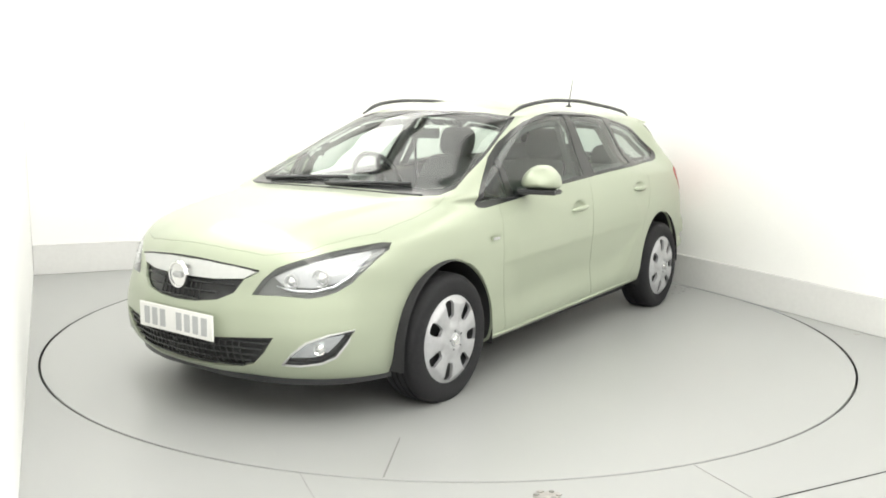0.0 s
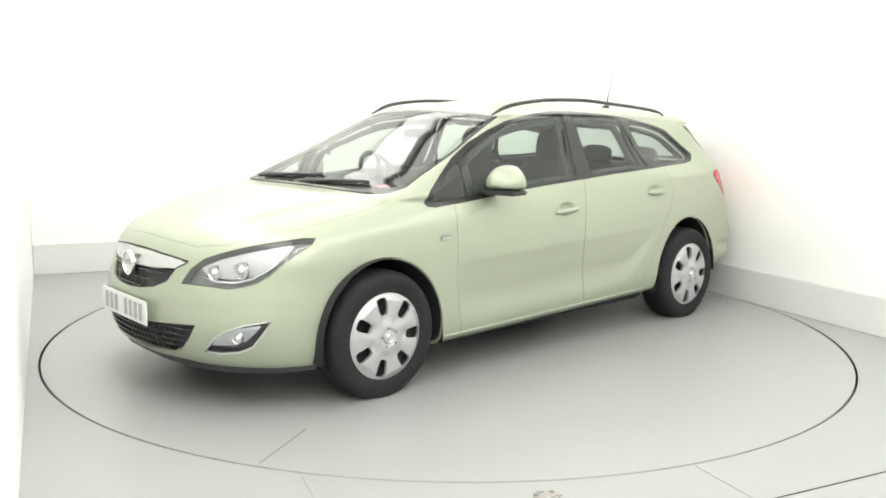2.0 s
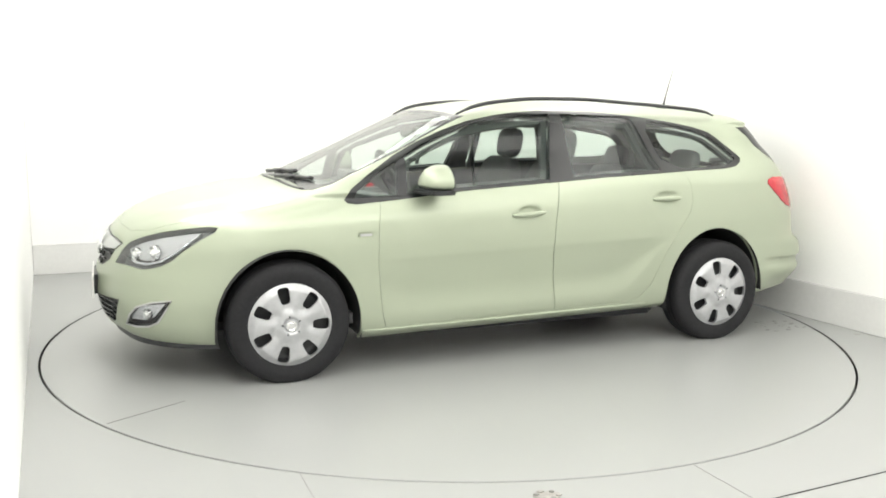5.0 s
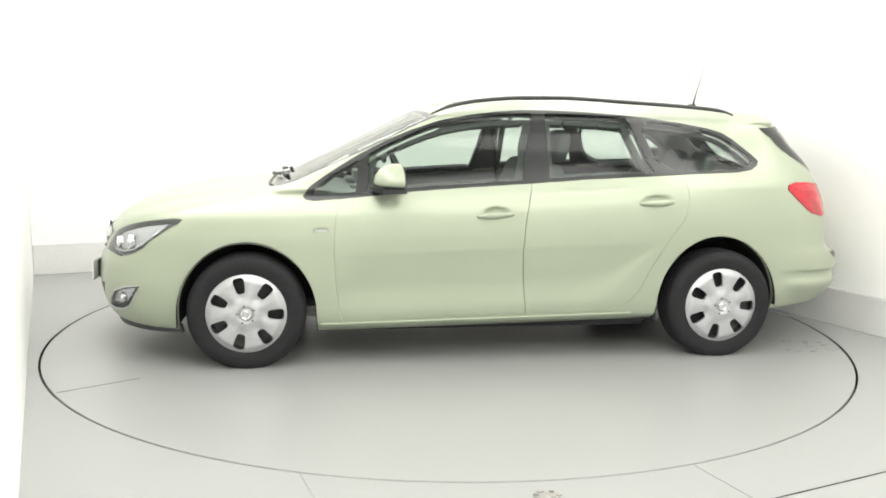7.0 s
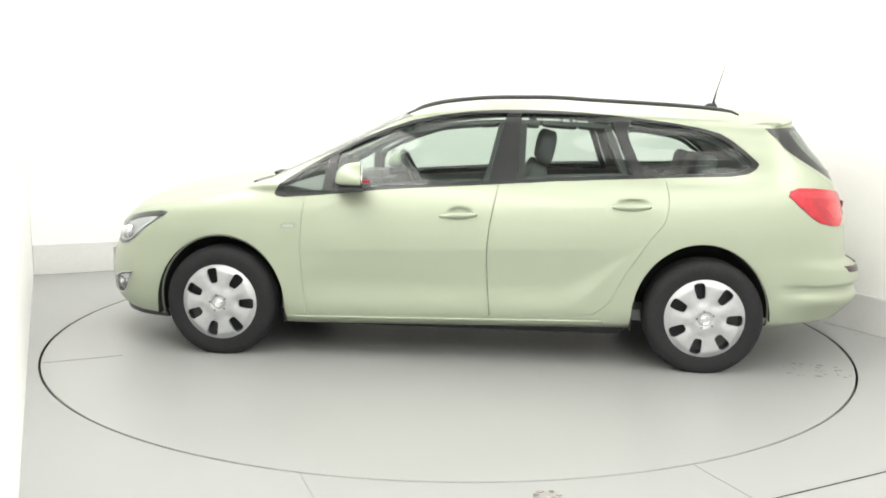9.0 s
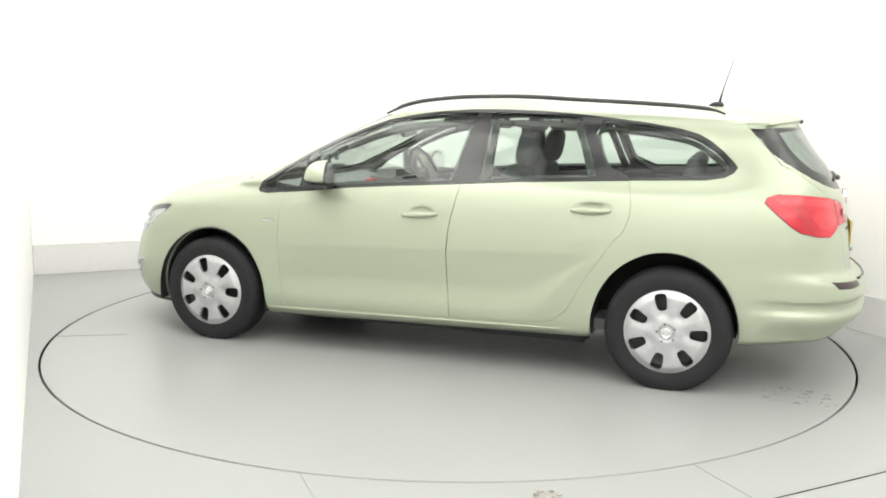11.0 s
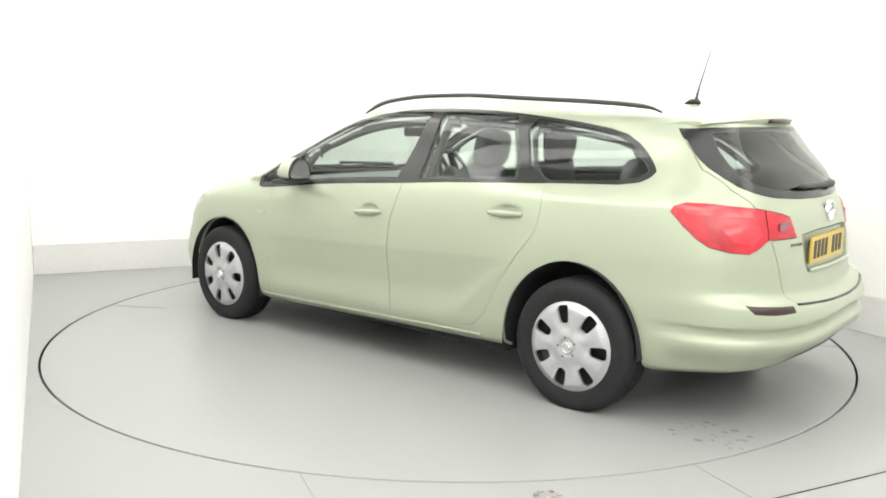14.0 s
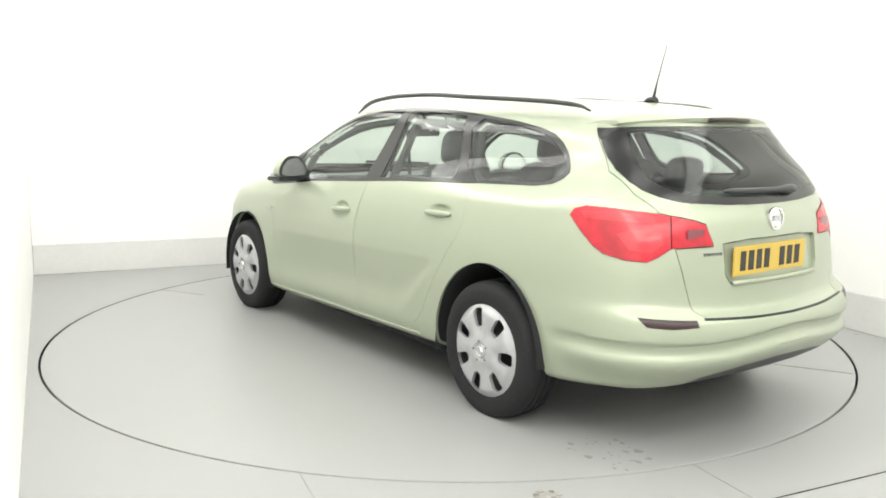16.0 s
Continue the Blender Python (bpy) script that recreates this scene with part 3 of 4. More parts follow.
top = lambda c: c.z > 0.70 and c.x < -0.9
lip_front = lambda c: c.x < -1.72
everywhere = lambda c: True

# name, outline, direction of sight, where; the first that holds a face takes it
FEATURES = [
    ("arch", FRONT_ARCH, SIDE, flank), ("arch", REAR_ARCH, SIDE, flank),
    ("headlight", HEADLIGHT, ENDS, nose), ("chrome_bar", CHROME_BAR, ENDS, nose), ("upper_grille", UPPER_GRILLE, ENDS, nose),
    ("lower_grille", LOWER_GRILLE, ENDS, nose), ("fog_lamp", FOG_LAMP, ENDS, nose), ("front_lip", FRONT_LIP, ENDS, lip_front),
    ("windscreen", SCREEN_CLEAR, ENDS, front_half), ("screen_border", WINDSCREEN, ENDS, front_half), ("bonnet", BONNET, PLAN, top),
    ("tail_inner", TAIL_LIGHT, DIAG, tail), ("tail_light", TAIL_LIGHT, DIAG, tail), ("reflector", REFLECTOR, DIAG, tail),
    ("rear_screen", REAR_CLEAR, ENDS, tail_end), ("rear_border", REAR_SCREEN, ENDS, tail_end), ("plate_recess", PLATE_RECESS, ENDS, tail), ("tailgate", TAILGATE, ENDS, tail_end), ("rear_lip", REAR_LIP, ENDS, tail),
    ("quarter_front", QUARTER_FRONT, SIDE, flank), ("pane_front", PANE_FRONT, SIDE, flank), ("pane_rear", PANE_REAR, SIDE, flank),
    ("pane_back", PANE_BACK, SIDE, flank), ("window_surround", DAYLIGHT, SIDE, flank),
    ("door_front", DOOR_FRONT, SIDE, flank), ("door_rear", DOOR_REAR, SIDE, flank),
    ("front_bumper", FENDER_SEAM, SIDE, nose), ("rear_bumper", TAIL_SEAM, SIDE, tail),
]


SKIN = None


def split_skin():
    """Cuts the half skin along all outlines; gives lists of faces by name, as small meshes."""
    global SKIN
    bm = skin_half()
    SKIN = BVHTree.FromBMesh(bm)
    for name, poly, proj, where in FEATURES:
        if name == "rear_screen":
            knife(bm, [(1.557, 1.45), (1.827, 1.15), (1.827, 0.95), (2.6, 0.95), (2.6, 1.45)], SIDE, lambda c: c.y < -0.4)
        if name != "tail_inner":
            knife(bm, poly, proj, where)
    knife(bm, LIGHT_SPLIT[:2] + [(1.56, 0.7), (1.535, 1.1)], DIAG, tail)
    groups = {}
    for f in bm.faces:
        c = f.calc_center_median()
        got = "shell"
        for name, poly, (P, Q), where in FEATURES:
            p, q = P.dot(c), Q.dot(c)
            if where(c) and inside(poly, p, q):
                if name == "tail_inner" and not inside(LIGHT_SPLIT, p, q):
                    continue
                got = name
                break
        groups.setdefault(got, []).append(f)
    out = {}
    for name, faces in groups.items():
        made = bmesh.new()
        seen = {}
        for f in faces:
            vs = []
            for v in f.verts:
                if v not in seen:
                    seen[v] = made.verts.new(v.co)
                vs.append(seen[v])
            made.faces.new(vs)
        out[name] = made
    bm.free()
    return out


def mirrored(bm):
    """A copy on the far side."""
    other = bm.copy()
    for v in other.verts:
        v.co.y = -v.co.y
    bmesh.ops.reverse_faces(other, faces=other.faces)
    return other


def both(bm):
    """The half mesh and its mirror image, welded along the middle."""
    join(bm, mirrored(bm))
    seam = [v for v in bm.verts if abs(v.co.y) < 0.002]
    for v in seam:
        v.co.y = 0.0
    bmesh.ops.remove_doubles(bm, verts=seam, dist=0.001)
    return bm


def panel(bm, gap=0.0018, depth=0.014, push=0.0):
    """Turns a sheet into a panel: a narrow joint round it and a flange turned in."""
    bm.normal_update()
    if push:
        for v in bm.verts:
            v.co += v.normal * push
    rim = [e for e in bm.edges if e.is_boundary]
    shift = {}
    for e in rim:
        f = e.link_faces[0]
        d = (e.verts[1].co - e.verts[0].co).normalized()
        n = f.normal.cross(d)
        if n.dot(f.calc_center_median() - e.verts[0].co) < 0:
            n = -n
        for v in e.verts:
            shift[v] = shift.get(v, Vector()) + n
    normals = {v: v.normal.copy() for v in shift}
    for v, n in shift.items():
        if n.length > 1e-6:
            v.co += n.normalized() * gap
    got = bmesh.ops.extrude_edge_only(bm, edges=rim)["geom"]
    olds = {tuple(round(c, 6) for c in v.co): normals[v] for v in shift}
    for g in got:
        if isinstance(g, bmesh.types.BMVert):
            n = olds.get(tuple(round(c, 6) for c in g.co))
            if n:
                g.co -= n * depth
    return bm


def offset_sheet(bm, by):
    """A copy of the sheet moved along its normals."""
    other = bm.copy()
    other.normal_update()
    for v in other.verts:
        v.co += v.normal * by
    return other


def cut_sheet(bm, poly, side):
    """The piece of an end sheet inside an outline, on the near (-1) or the far side."""
    sheet = bm.copy()
    knife(sheet, poly, ENDS, everywhere)
    bmesh.ops.delete(sheet, geom=[f for f in sheet.faces if not inside(poly, f.calc_center_median().y, f.calc_center_median().z)], context="FACES")
    if side < 0:
        return sheet
    other = mirrored(sheet)
    sheet.free()
    return other


def on_flank(x, z, out=0.0):
    """The point of the near flank at (x, z), pushed outwards."""
    at, n, _, _ = SKIN.ray_cast(Vector((x, -3, z)), Vector((0, 1, 0)))
    return at + (n if n.y < 0 else -n) * out


def on_end(y, z, way, out=0.0):
    """The point of the nose (way 1) or of the tail (way -1) at (y, z)."""
    at, n, _, _ = SKIN.ray_cast(Vector((-4 * way, -abs(y) - 0.0005, z)), Vector((way, 0, 0)))
    n = n if n.x * way < 0 else -n
    at = at + n * out
    return Vector((at.x, math.copysign(at.y, y), at.z))


def on_top(x, y, out=0.0):
    at, n, _, _ = SKIN.ray_cast(Vector((x, -abs(y) - 0.0005, 4)), Vector((0, 0, -1)))
    at = at + (n if n.z > 0 else -n) * out
    return Vector((at.x, math.copysign(at.y, y), at.z))


# ---- car: putting it together ----
def build_car():
    car = tagged(new("car"), "pale green metallic estate car with silver wheel covers", "car")
    skin = split_skin()
    skin.pop("arch").free()

    def pair(name, key, mat, label="", gap=0.0018, depth=0.014, push=0.0, parents=(None, None)):
        """The near and the far one of a panel."""
        made = []
        for k, bm in enumerate((skin[key].copy(), mirrored(skin[key]))):
            made.append(part(name, panel(bm, gap, depth, push), mat, parents[k] or car, label, True, 40))
        return made

    def whole(name, key, mat, label="", gap=0.0018, depth=0.014, push=0.0, parent=None):
        return part(name, panel(both(skin[key].copy()), gap, depth, push), mat, parent or car, label, True, 40)

    whole("body", "shell", M_PAINT, gap=0.0)
    bumper = whole("front_bumper", "front_bumper", M_PAINT, gap=0.0)
    whole("bonnet", "bonnet", M_PAINT)
    rear_bumper = whole("rear_bumper", "rear_bumper", M_PAINT, gap=0.0)
    tailgate = whole("tailgate", "tailgate", M_PAINT, gap=0.0032)
    whole("front_lip", "front_lip", M_BLACK, "black plastic lower lip", parent=bumper)
    whole("rear_lip", "rear_lip", M_BLACK, "black plastic lower valance", parent=rear_bumper)
    whole("windscreen", "windscreen", M_SCREEN, "clear windscreen", gap=0.0, depth=0.006)
    whole("rear_window", "rear_screen", M_REARGLASS, "tinted rear window", gap=0.0, depth=0.006, parent=tailgate)
    whole("windscreen_border", "screen_border", M_GLOSSBLACK, "black windscreen border", gap=0.0, depth=0.006)
    whole("rear_window_border", "rear_border", M_GLOSSBLACK, "black rear window border", gap=0.0, depth=0.006, parent=tailgate)
    doors = pair("front_door", "door_front", M_PAINT, gap=0.0019), pair("rear_door", "door_rear", M_PAINT, gap=0.0019)
    pair("window_surround", "window_surround", M_GLOSSBLACK, "gloss black window surround", 0.0, 0.012, 0.002)
    for key, mat in (("quarter_front", M_GLASS), ("pane_front", M_GLASS), ("pane_rear", M_GLASS), ("pane_back", M_GLASS)):
        pair("side_window", key, mat, "tinted side window", 0.0, 0.004)
    pair("tail_light_rim", "tail_light", M_REDDARK, "dark red lamp rim", 0.0005, 0.01, 0.0)
    pair("tail_light", "tail_light", M_RED, "red tail light", 0.003, 0.012, 0.004)
    pair("tailgate_light_rim", "tail_inner", M_REDDARK, "dark red lamp rim", 0.0005, 0.01, 0.0, (tailgate, tailgate))
    pair("tailgate_light", "tail_inner", M_RED, "red light", 0.003, 0.012, 0.004, (tailgate, tailgate))
    for k, s in ((0, -1), (1, 1)):
        for name, poly in (("lamp_glow_band", BAND_UPPER), ("lamp_glow_band", BAND_LOWER)):
            sheet = skin["tail_light"].copy()
            knife(sheet, poly, DIAG, everywhere)
            bmesh.ops.delete(sheet, geom=[f for f in sheet.faces if not inside(poly, DIAG[0].dot(f.calc_center_median()), f.calc_center_median().z)], context="FACES")
            made = sheet if s < 0 else mirrored(sheet)
            part(name, panel(made, 0.0, 0.002, 0.0055), M_REDLIGHT, car, "paler red lamp chamber", True, 40)
    pair("rear_reflector", "reflector", M_REDDARK, "dark red reflector strip", 0.001, 0.012, 0.0, (rear_bumper, rear_bumper))
    pair("headlight", "headlight", M_LENS, "clear headlight", 0.001, 0.012)
    pair("fog_lamp", "fog_lamp", M_LENS, "clear fog lamp", 0.001, 0.03, 0.0, (bumper, bumper))
    whole("grille", "upper_grille", M_BLACK, "black grille", 0.0, 0.03, -0.02, bumper)
    whole("chrome_bar", "chrome_bar", M_SATIN, "chrome grille bar", 0.004, 0.02, 0.004, bumper)
    whole("lower_grille", "lower_grille", M_BLACK, "black lower grille", 0.0, 0.03, -0.02, bumper)
    dress_car(car, skin, bumper, rear_bumper, tailgate, doors)
    for bm in skin.values():
        bm.free()
    return car


def wheel_cover():
    """Silver cover with seven rounded openings and a raised hub."""
    bm = bmesh.new()
    nr, na, rim = 46, 210, 0.213
    rs = [0.0] + [0.006 + (rim - 0.006) * i / (nr - 1) for i in range(nr)]

    def dome(r, a):
        y = -0.022 * smooth(0.213, 0.17, r) - 0.010 * smooth(0.10, 0.045, r)
        y += 0.012 * smooth(0.045, 0.032, r) * 0.6 - 0.008 * smooth(0.034, 0.028, r)
        y += 0.004 * smooth(0.06, 0.1, r) * smooth(0.2, 0.15, r) * math.cos(7 * (a - radians(102)))
        return float(y)

    rings = []
    for r in rs:
        rings.append([bm.verts.new((r * math.cos(2 * math.pi * k / na), dome(r, 2 * math.pi * k / na), r * math.sin(2 * math.pi * k / na))) for k in (range(na) if r else range(1))])
    for k in range(na):
        bm.faces.new((rings[0][0], rings[1][k], rings[1][(k + 1) % na]))
    for p, q in zip(rings[1:], rings[2:]):
        for k in range(na):
            bm.faces.new((p[k], q[k], q[(k + 1) % na], p[(k + 1) % na]))

    def hole(co):
        r, a = math.hypot(co.x, co.z), math.atan2(co.z, co.x)
        step = 2 * math.pi / 7
        off = (a - radians(102)) % step
        off = off - step if off > step / 2 else off
        u = (r - 0.150) / 0.042
        return u, r * off / (0.027 * (1 + 0.20 * u)), r, off

    cut = []
    for f in bm.faces:
        u, w, _, _ = hole(f.calc_center_median())
        if u**4 + w**4 < 1:
            cut.append(f)
    bmesh.ops.delete(bm, geom=cut, context="FACES")
    edge = [e for e in bm.edges if e.is_boundary and math.hypot(*e.verts[0].co.xz) < 0.2]
    for v in {v for e in edge for v in e.verts}:
        u, w, r, off = hole(v.co)
        n = (u**4 + w**4) ** 0.25
        r2 = 0.150 + 0.042 * u / n
        a = math.atan2(v.co.z, v.co.x) - off + 0.027 * (1 + 0.20 * u / n) * w / n / r2
        v.co.x, v.co.z = r2 * math.cos(a), r2 * math.sin(a)
    got = bmesh.ops.extrude_edge_only(bm, edges=edge)["geom"]
    bmesh.ops.translate(bm, verts=[g for g in got if isinstance(g, bmesh.types.BMVert)], vec=(0, 0.016, 0))
    out = [e for e in bm.edges if e.is_boundary and math.hypot(*e.verts[0].co.xz) > 0.21]
    got = bmesh.ops.extrude_edge_only(bm, edges=out)["geom"]
    for g in got:
        if isinstance(g, bmesh.types.BMVert):
            g.co.y += 0.02
    bmesh.ops.recalc_face_normals(bm, faces=bm.faces)
    return bm


AXLE = 0.304


def tyre_shape():
    prof = [(0.196, -0.075), (0.206, -0.090), (0.217, -0.097), (0.245, -0.104), (0.270, -0.105), (0.290, -0.100), (0.305, -0.088), (0.314, -0.072)]
    tread = [(0.317, -0.055), (0.3175, -0.040), (0.311, -0.038), (0.311, -0.032), (0.318, -0.030), (0.318, -0.005), (0.311, -0.004)]
    half = prof + tread
    bm = lathe(half + [(r, -o) for r, o in half[::-1]], 96)
    for v in bm.verts:
        low = -v.co.z - 0.255
        if low > 0:
            v.co.y *= 1 + 0.9 * low
            v.co.z = max(v.co.z, -AXLE)
    return bm


def build_wheels(car):
    cover, tyre = wheel_cover(), tyre_shape()
    first = None
    for x, y in ((-1.3425, -0.784), (1.3425, -0.788), (-1.3425, 0.784), (1.3425, 0.788)):
        wheel = new("wheel")
        wheel.parent = car
        wheel.location = (x, y, AXLE)
        if y > 0:
            wheel.rotation_euler = (0, 0, math.pi)
        if first is None:
            t = part("tyre", tyre, M_RUBBER, wheel, "black rubber tyre", True, 40)
            c = part("wheel_cover", moved(cover, pose(0, -0.093, 0) @ Matrix.Diagonal((1.035, 1, 1.035, 1))), M_CAP, wheel, "silver plastic wheel cover with seven openings", True, 35)
            r = part("rim", lathe([(0.001, -0.045), (0.10, -0.05), (0.17, -0.045), (0.195, -0.06), (0.205, -0.085), (0.198, -0.09), (0.190, -0.05), (0.19, 0.08)], 48), M_BLACK, wheel, "black steel rim", True, 40)
            g = part("hub_badge", moved(lathe([(0.001, -0.006), (0.016, -0.006), (0.018, -0.003), (0.022, -0.005), (0.026, -0.004), (0.027, 0.0)], 28), pose(0, -0.124, 0)), M_CHROME, wheel, "embossed round badge", True, 30)
            first = [t, c, r, g]
            for i in range(5):
                ang = radians(72 * i + 30)
                slot = moved(box(-0.006, 0.006, -0.0015, 0.0015, -0.004, 0.004, 0.001), pose(0.047 * math.cos(ang), -0.1265, 0.047 * math.sin(ang), 0, -math.degrees(ang), 0))
                first.append(part("hub_slot", slot, M_LAMPDARK, wheel, "small dark slot in the hub"))
        else:
            for ob in first:
                o = new(ob.name.split(".")[0], ob.data)
                o.parent = wheel
                tagged(o, ob.get("label", ""), kind=ob.get("kind", ""))


def wheel_well(cx, rx0, rz0, side, foot=0.20):
    """Dark liner behind a wheel arch, closed on its inner side."""
    bm = bmesh.new()
    n = 24
    rows = []
    for y, r in ((0.880, 0.0), (0.862, 0.004), (0.62, 0.004), (0.48, 0.004)):
        rx, rz = rx0 + r, rz0 + r
        pts = [(cx - rx, 0.22)] + [(cx - rx * math.cos(math.pi * i / n), 0.30 + rz * math.sin(math.pi * i / n)) for i in range(n + 1)] + [(cx + rx, foot)]
        rows.append([bm.verts.new((x, side * y, z)) for x, z in pts])
    for a, b in zip(rows, rows[1:]):
        for i in range(len(a) - 1):
            bm.faces.new((a[i], a[i + 1], b[i + 1], b[i]))
    bm.faces.new(rows[-1])
    return bm


def pad(hx, hy, hz, power=0.45, at=(0, 0, 0)):
    """A cushion with rounded edges, of the given half sizes."""
    bm = bmesh.new()
    bmesh.ops.create_uvsphere(bm, u_segments=28, v_segments=18, radius=1)
    for v in bm.verts:
        flat = math.hypot(v.co.x, v.co.y)
        ring = flat**power
        c, d = (v.co.x / flat, v.co.y / flat) if flat > 1e-6 else (0, 0)
        x = math.copysign(abs(c) ** power, c) * ring * hx
        y = math.copysign(abs(d) ** power, d) * ring * hy
        v.co = Vector((x + at[0], y + at[1], math.copysign(abs(v.co.z) ** power, v.co.z) * hz + at[2]))
    return bm


def seat_shape(w=0.265):
    """Front seat cushion and backrest, padded."""
    cushion = box(-0.30, 0.22, -w, w, 0.30, 0.50, 0.05)
    back = pad(0.07, w, 0.34, 0.4, (0.005, 0, 0.34))
    for v in back.verts:
        v.co.y *= 1 - 0.5 * max(0, v.co.z - 0.42)
    moved(back, pose(0.22, 0, 0.42, 0, 17, 0))
    rest = pad(0.052, 0.140, 0.105, 0.62, (0, 0, 0.085))
    moved(rest, pose(0.445, 0, 1.085, 0, 12, 0))
    return cushion, back, rest


def torus(r, t, m=36, n=10):
    bm = bmesh.new()
    rings = []
    for i in range(m):
        a = 2 * math.pi * i / m
        rings.append([bm.verts.new(((r + t * math.cos(2 * math.pi * k / n)) * math.cos(a), (r + t * math.cos(2 * math.pi * k / n)) * math.sin(a), t * math.sin(2 * math.pi * k / n))) for k in range(n)])
    for i in range(m):
        p, q = rings[i], rings[(i + 1) % m]
        for k in range(n):
            bm.faces.new((p[k], q[k], q[(k + 1) % n], p[(k + 1) % n]))
    return bm


def build_cabin(car, skin):
    cabin = new("cabin")
    cabin.parent = car
    tub = box(-1.25, 1.62, -0.70, 0.70, 0.24, 0.30)
    part("cabin_floor", tub, M_TRIM, cabin)
    dash = box(-1.08, -0.52, -0.70, 0.70, 0.55, 0.958, 0.06)
    for v in dash.verts:
        if v.co.z > 0.8 and v.co.x > -0.7:
            v.co.z -= 0.07
    part("dashboard", dash, M_TRIM, cabin, "dark grey dashboard", True, 40)
    part("instrument_hood", moved(box(-0.12, 0.12, -0.19, 0.19, -0.05, 0.07, 0.05), pose(-0.66, 0.37, 0.93)), M_TRIM, cabin, "", True, 40)
    part("centre_pod", box(-0.78, -0.61, -0.13, 0.13, 0.84, 0.928, 0.02), M_TRIM, cabin, "dark grey pod on the dashboard", True, 40)
    part("warning_display", box(-0.700, -0.640, -0.042, 0.050, 0.922, 0.947, 0.008), M_REDTAG, cabin, "red display on the dashboard", True, 40)
    wheel = torus(0.185, 0.016)
    for a in (200, 340, 90):
        join(wheel, box(0.02, 0.18, -0.018, 0.018, -0.008, 0.008, 0.004), pose(0, 0, 0, 0, 0, a))
    join(wheel, lathe([(0.001, 0.03), (0.05, 0.028), (0.07, 0.01), (0.07, -0.02), (0.001, -0.04)], 24, "z"))
    part("steering_wheel", moved(wheel, pose(-0.40, 0.37, 0.955, 0, 66, 0)), M_GLOSSBLACK, cabin, "black steering wheel", True, 40)
    for y in (-0.36, 0.36):
        seat = new("front_seat")
        seat.parent = cabin
        for name, bm in zip(("cushion", "backrest", "headrest"), seat_shape()):
            part(name, moved(bm, pose(0.02, y, 0.02)), M_SEAT, seat, "", True, 40)
        for p in (-0.05, 0.05):
            part("headrest_post", tube([(0.445, y + p, 1.02), (0.475, y + p, 1.13)], 0.006), M_GLOSSBLACK, seat)
    part("rear_bench", box(0.72, 1.25, -0.47, 0.47, 0.30, 0.55, 0.06), M_SEAT, cabin, "dark cloth rear bench", True, 40)
    part("rear_backrest", moved(pad(0.070, 0.64, 0.155, 0.3, (0, 0, 0.44)), pose(1.20, 0, 0.45, 0, 18, 0)), M_SEAT, cabin, "dark cloth rear backrest", True, 40)
    for y in (-0.40, 0.0, 0.40):
        part("rear_headrest", moved(pad(0.045, 0.13, 0.080, 0.6, (0, 0, 0.07)), pose(1.385, y, 1.02, 0, 14, 0)), M_SEAT, cabin, "", True, 40)
    part("load_cover", box(1.42, 2.02, -0.62, 0.62, 0.965, 0.985, 0.006), M_TRIM, cabin, "dark grey load cover")
    part("interior_mirror", box(-0.42, -0.39, -0.12, 0.12, 1.23, 1.29, 0.01), M_GLOSSBLACK, cabin, "", True, 40)
    # linings of roof, pillars, doors
    lining = skin["shell"].copy()
    bmesh.ops.delete(lining, geom=[f for f in lining.faces if f.calc_center_median().z < 0.92 or f.calc_center_median().x < -1.0], context="FACES")
    sheet = offset_sheet(both(lining), -0.030)
    lining.free()
    part("headlining", sheet, M_LINER, cabin, "grey headlining", True)
    lining = skin["tailgate"].copy()
    sheet = offset_sheet(both(lining), -0.035)
    lining.free()
    part("tailgate_lining", sheet, M_TRIM, cabin, "", True)
    for key in ("door_front", "door_rear"):
        for k in (0, 1):
            src = mirrored(skin[key]) if k else skin[key].copy()
            sheet = offset_sheet(src, -0.06)
            src.free()
            part("door_lining", sheet, M_TRIM, cabin, "", True)
    # pillar trims round the side windows, with rounded openings
    for key, poly in (("pane_front", PANE_FRONT), ("pane_rear", PANE_REAR), ("pane_back", PANE_BACK)):
        hole = rounded(shrunk(poly, 0.018 if key == "pane_back" else 0.035), 2)
        ring = skin[key].copy()
        knife(ring, hole, SIDE, flank)
        bmesh.ops.delete(ring, geom=[f for f in ring.faces if inside(hole, f.calc_center_median().x, f.calc_center_median().z)], context="FACES")
        for k in (0, 1):
            src = mirrored(ring) if k else ring.copy()
            sheet = offset_sheet(src, -0.045)
            src.free()
            part("pillar_trim", panel(sheet, 0.0, 0.03), M_PILLAR, cabin, "dark grey pillar trim", True, 40)
        ring.free()
    for k in (0, 1):
        src = mirrored(skin["window_surround"]) if k else skin["window_surround"].copy()
        sheet = offset_sheet(src, -0.028)
        src.free()
        part("window_lining", sheet, M_PILLAR, cabin, "dark grey window lining", True)
    # seat belts hang from the door pillars
    for s in (-1, 1):
        part("seat_belt", tube([(0.28, s * 0.60, 1.28), (0.32, s * 0.60, 0.9), (0.30, s * 0.66, 0.45)], 0.016, 6, 0.3), M_GLOSSBLACK, cabin)


def mirror_point(a):
    """Rounded outline of the door mirror, flatter below."""
    c, d = math.cos(a), math.sin(a)
    y = math.copysign(abs(c) ** 0.82, c) * 0.108
    z = 0.088 * d**0.85 if d > 0 else -0.044 * (-d) ** 0.45
    return y * (1 - 2.6 * max(z, 0)), z


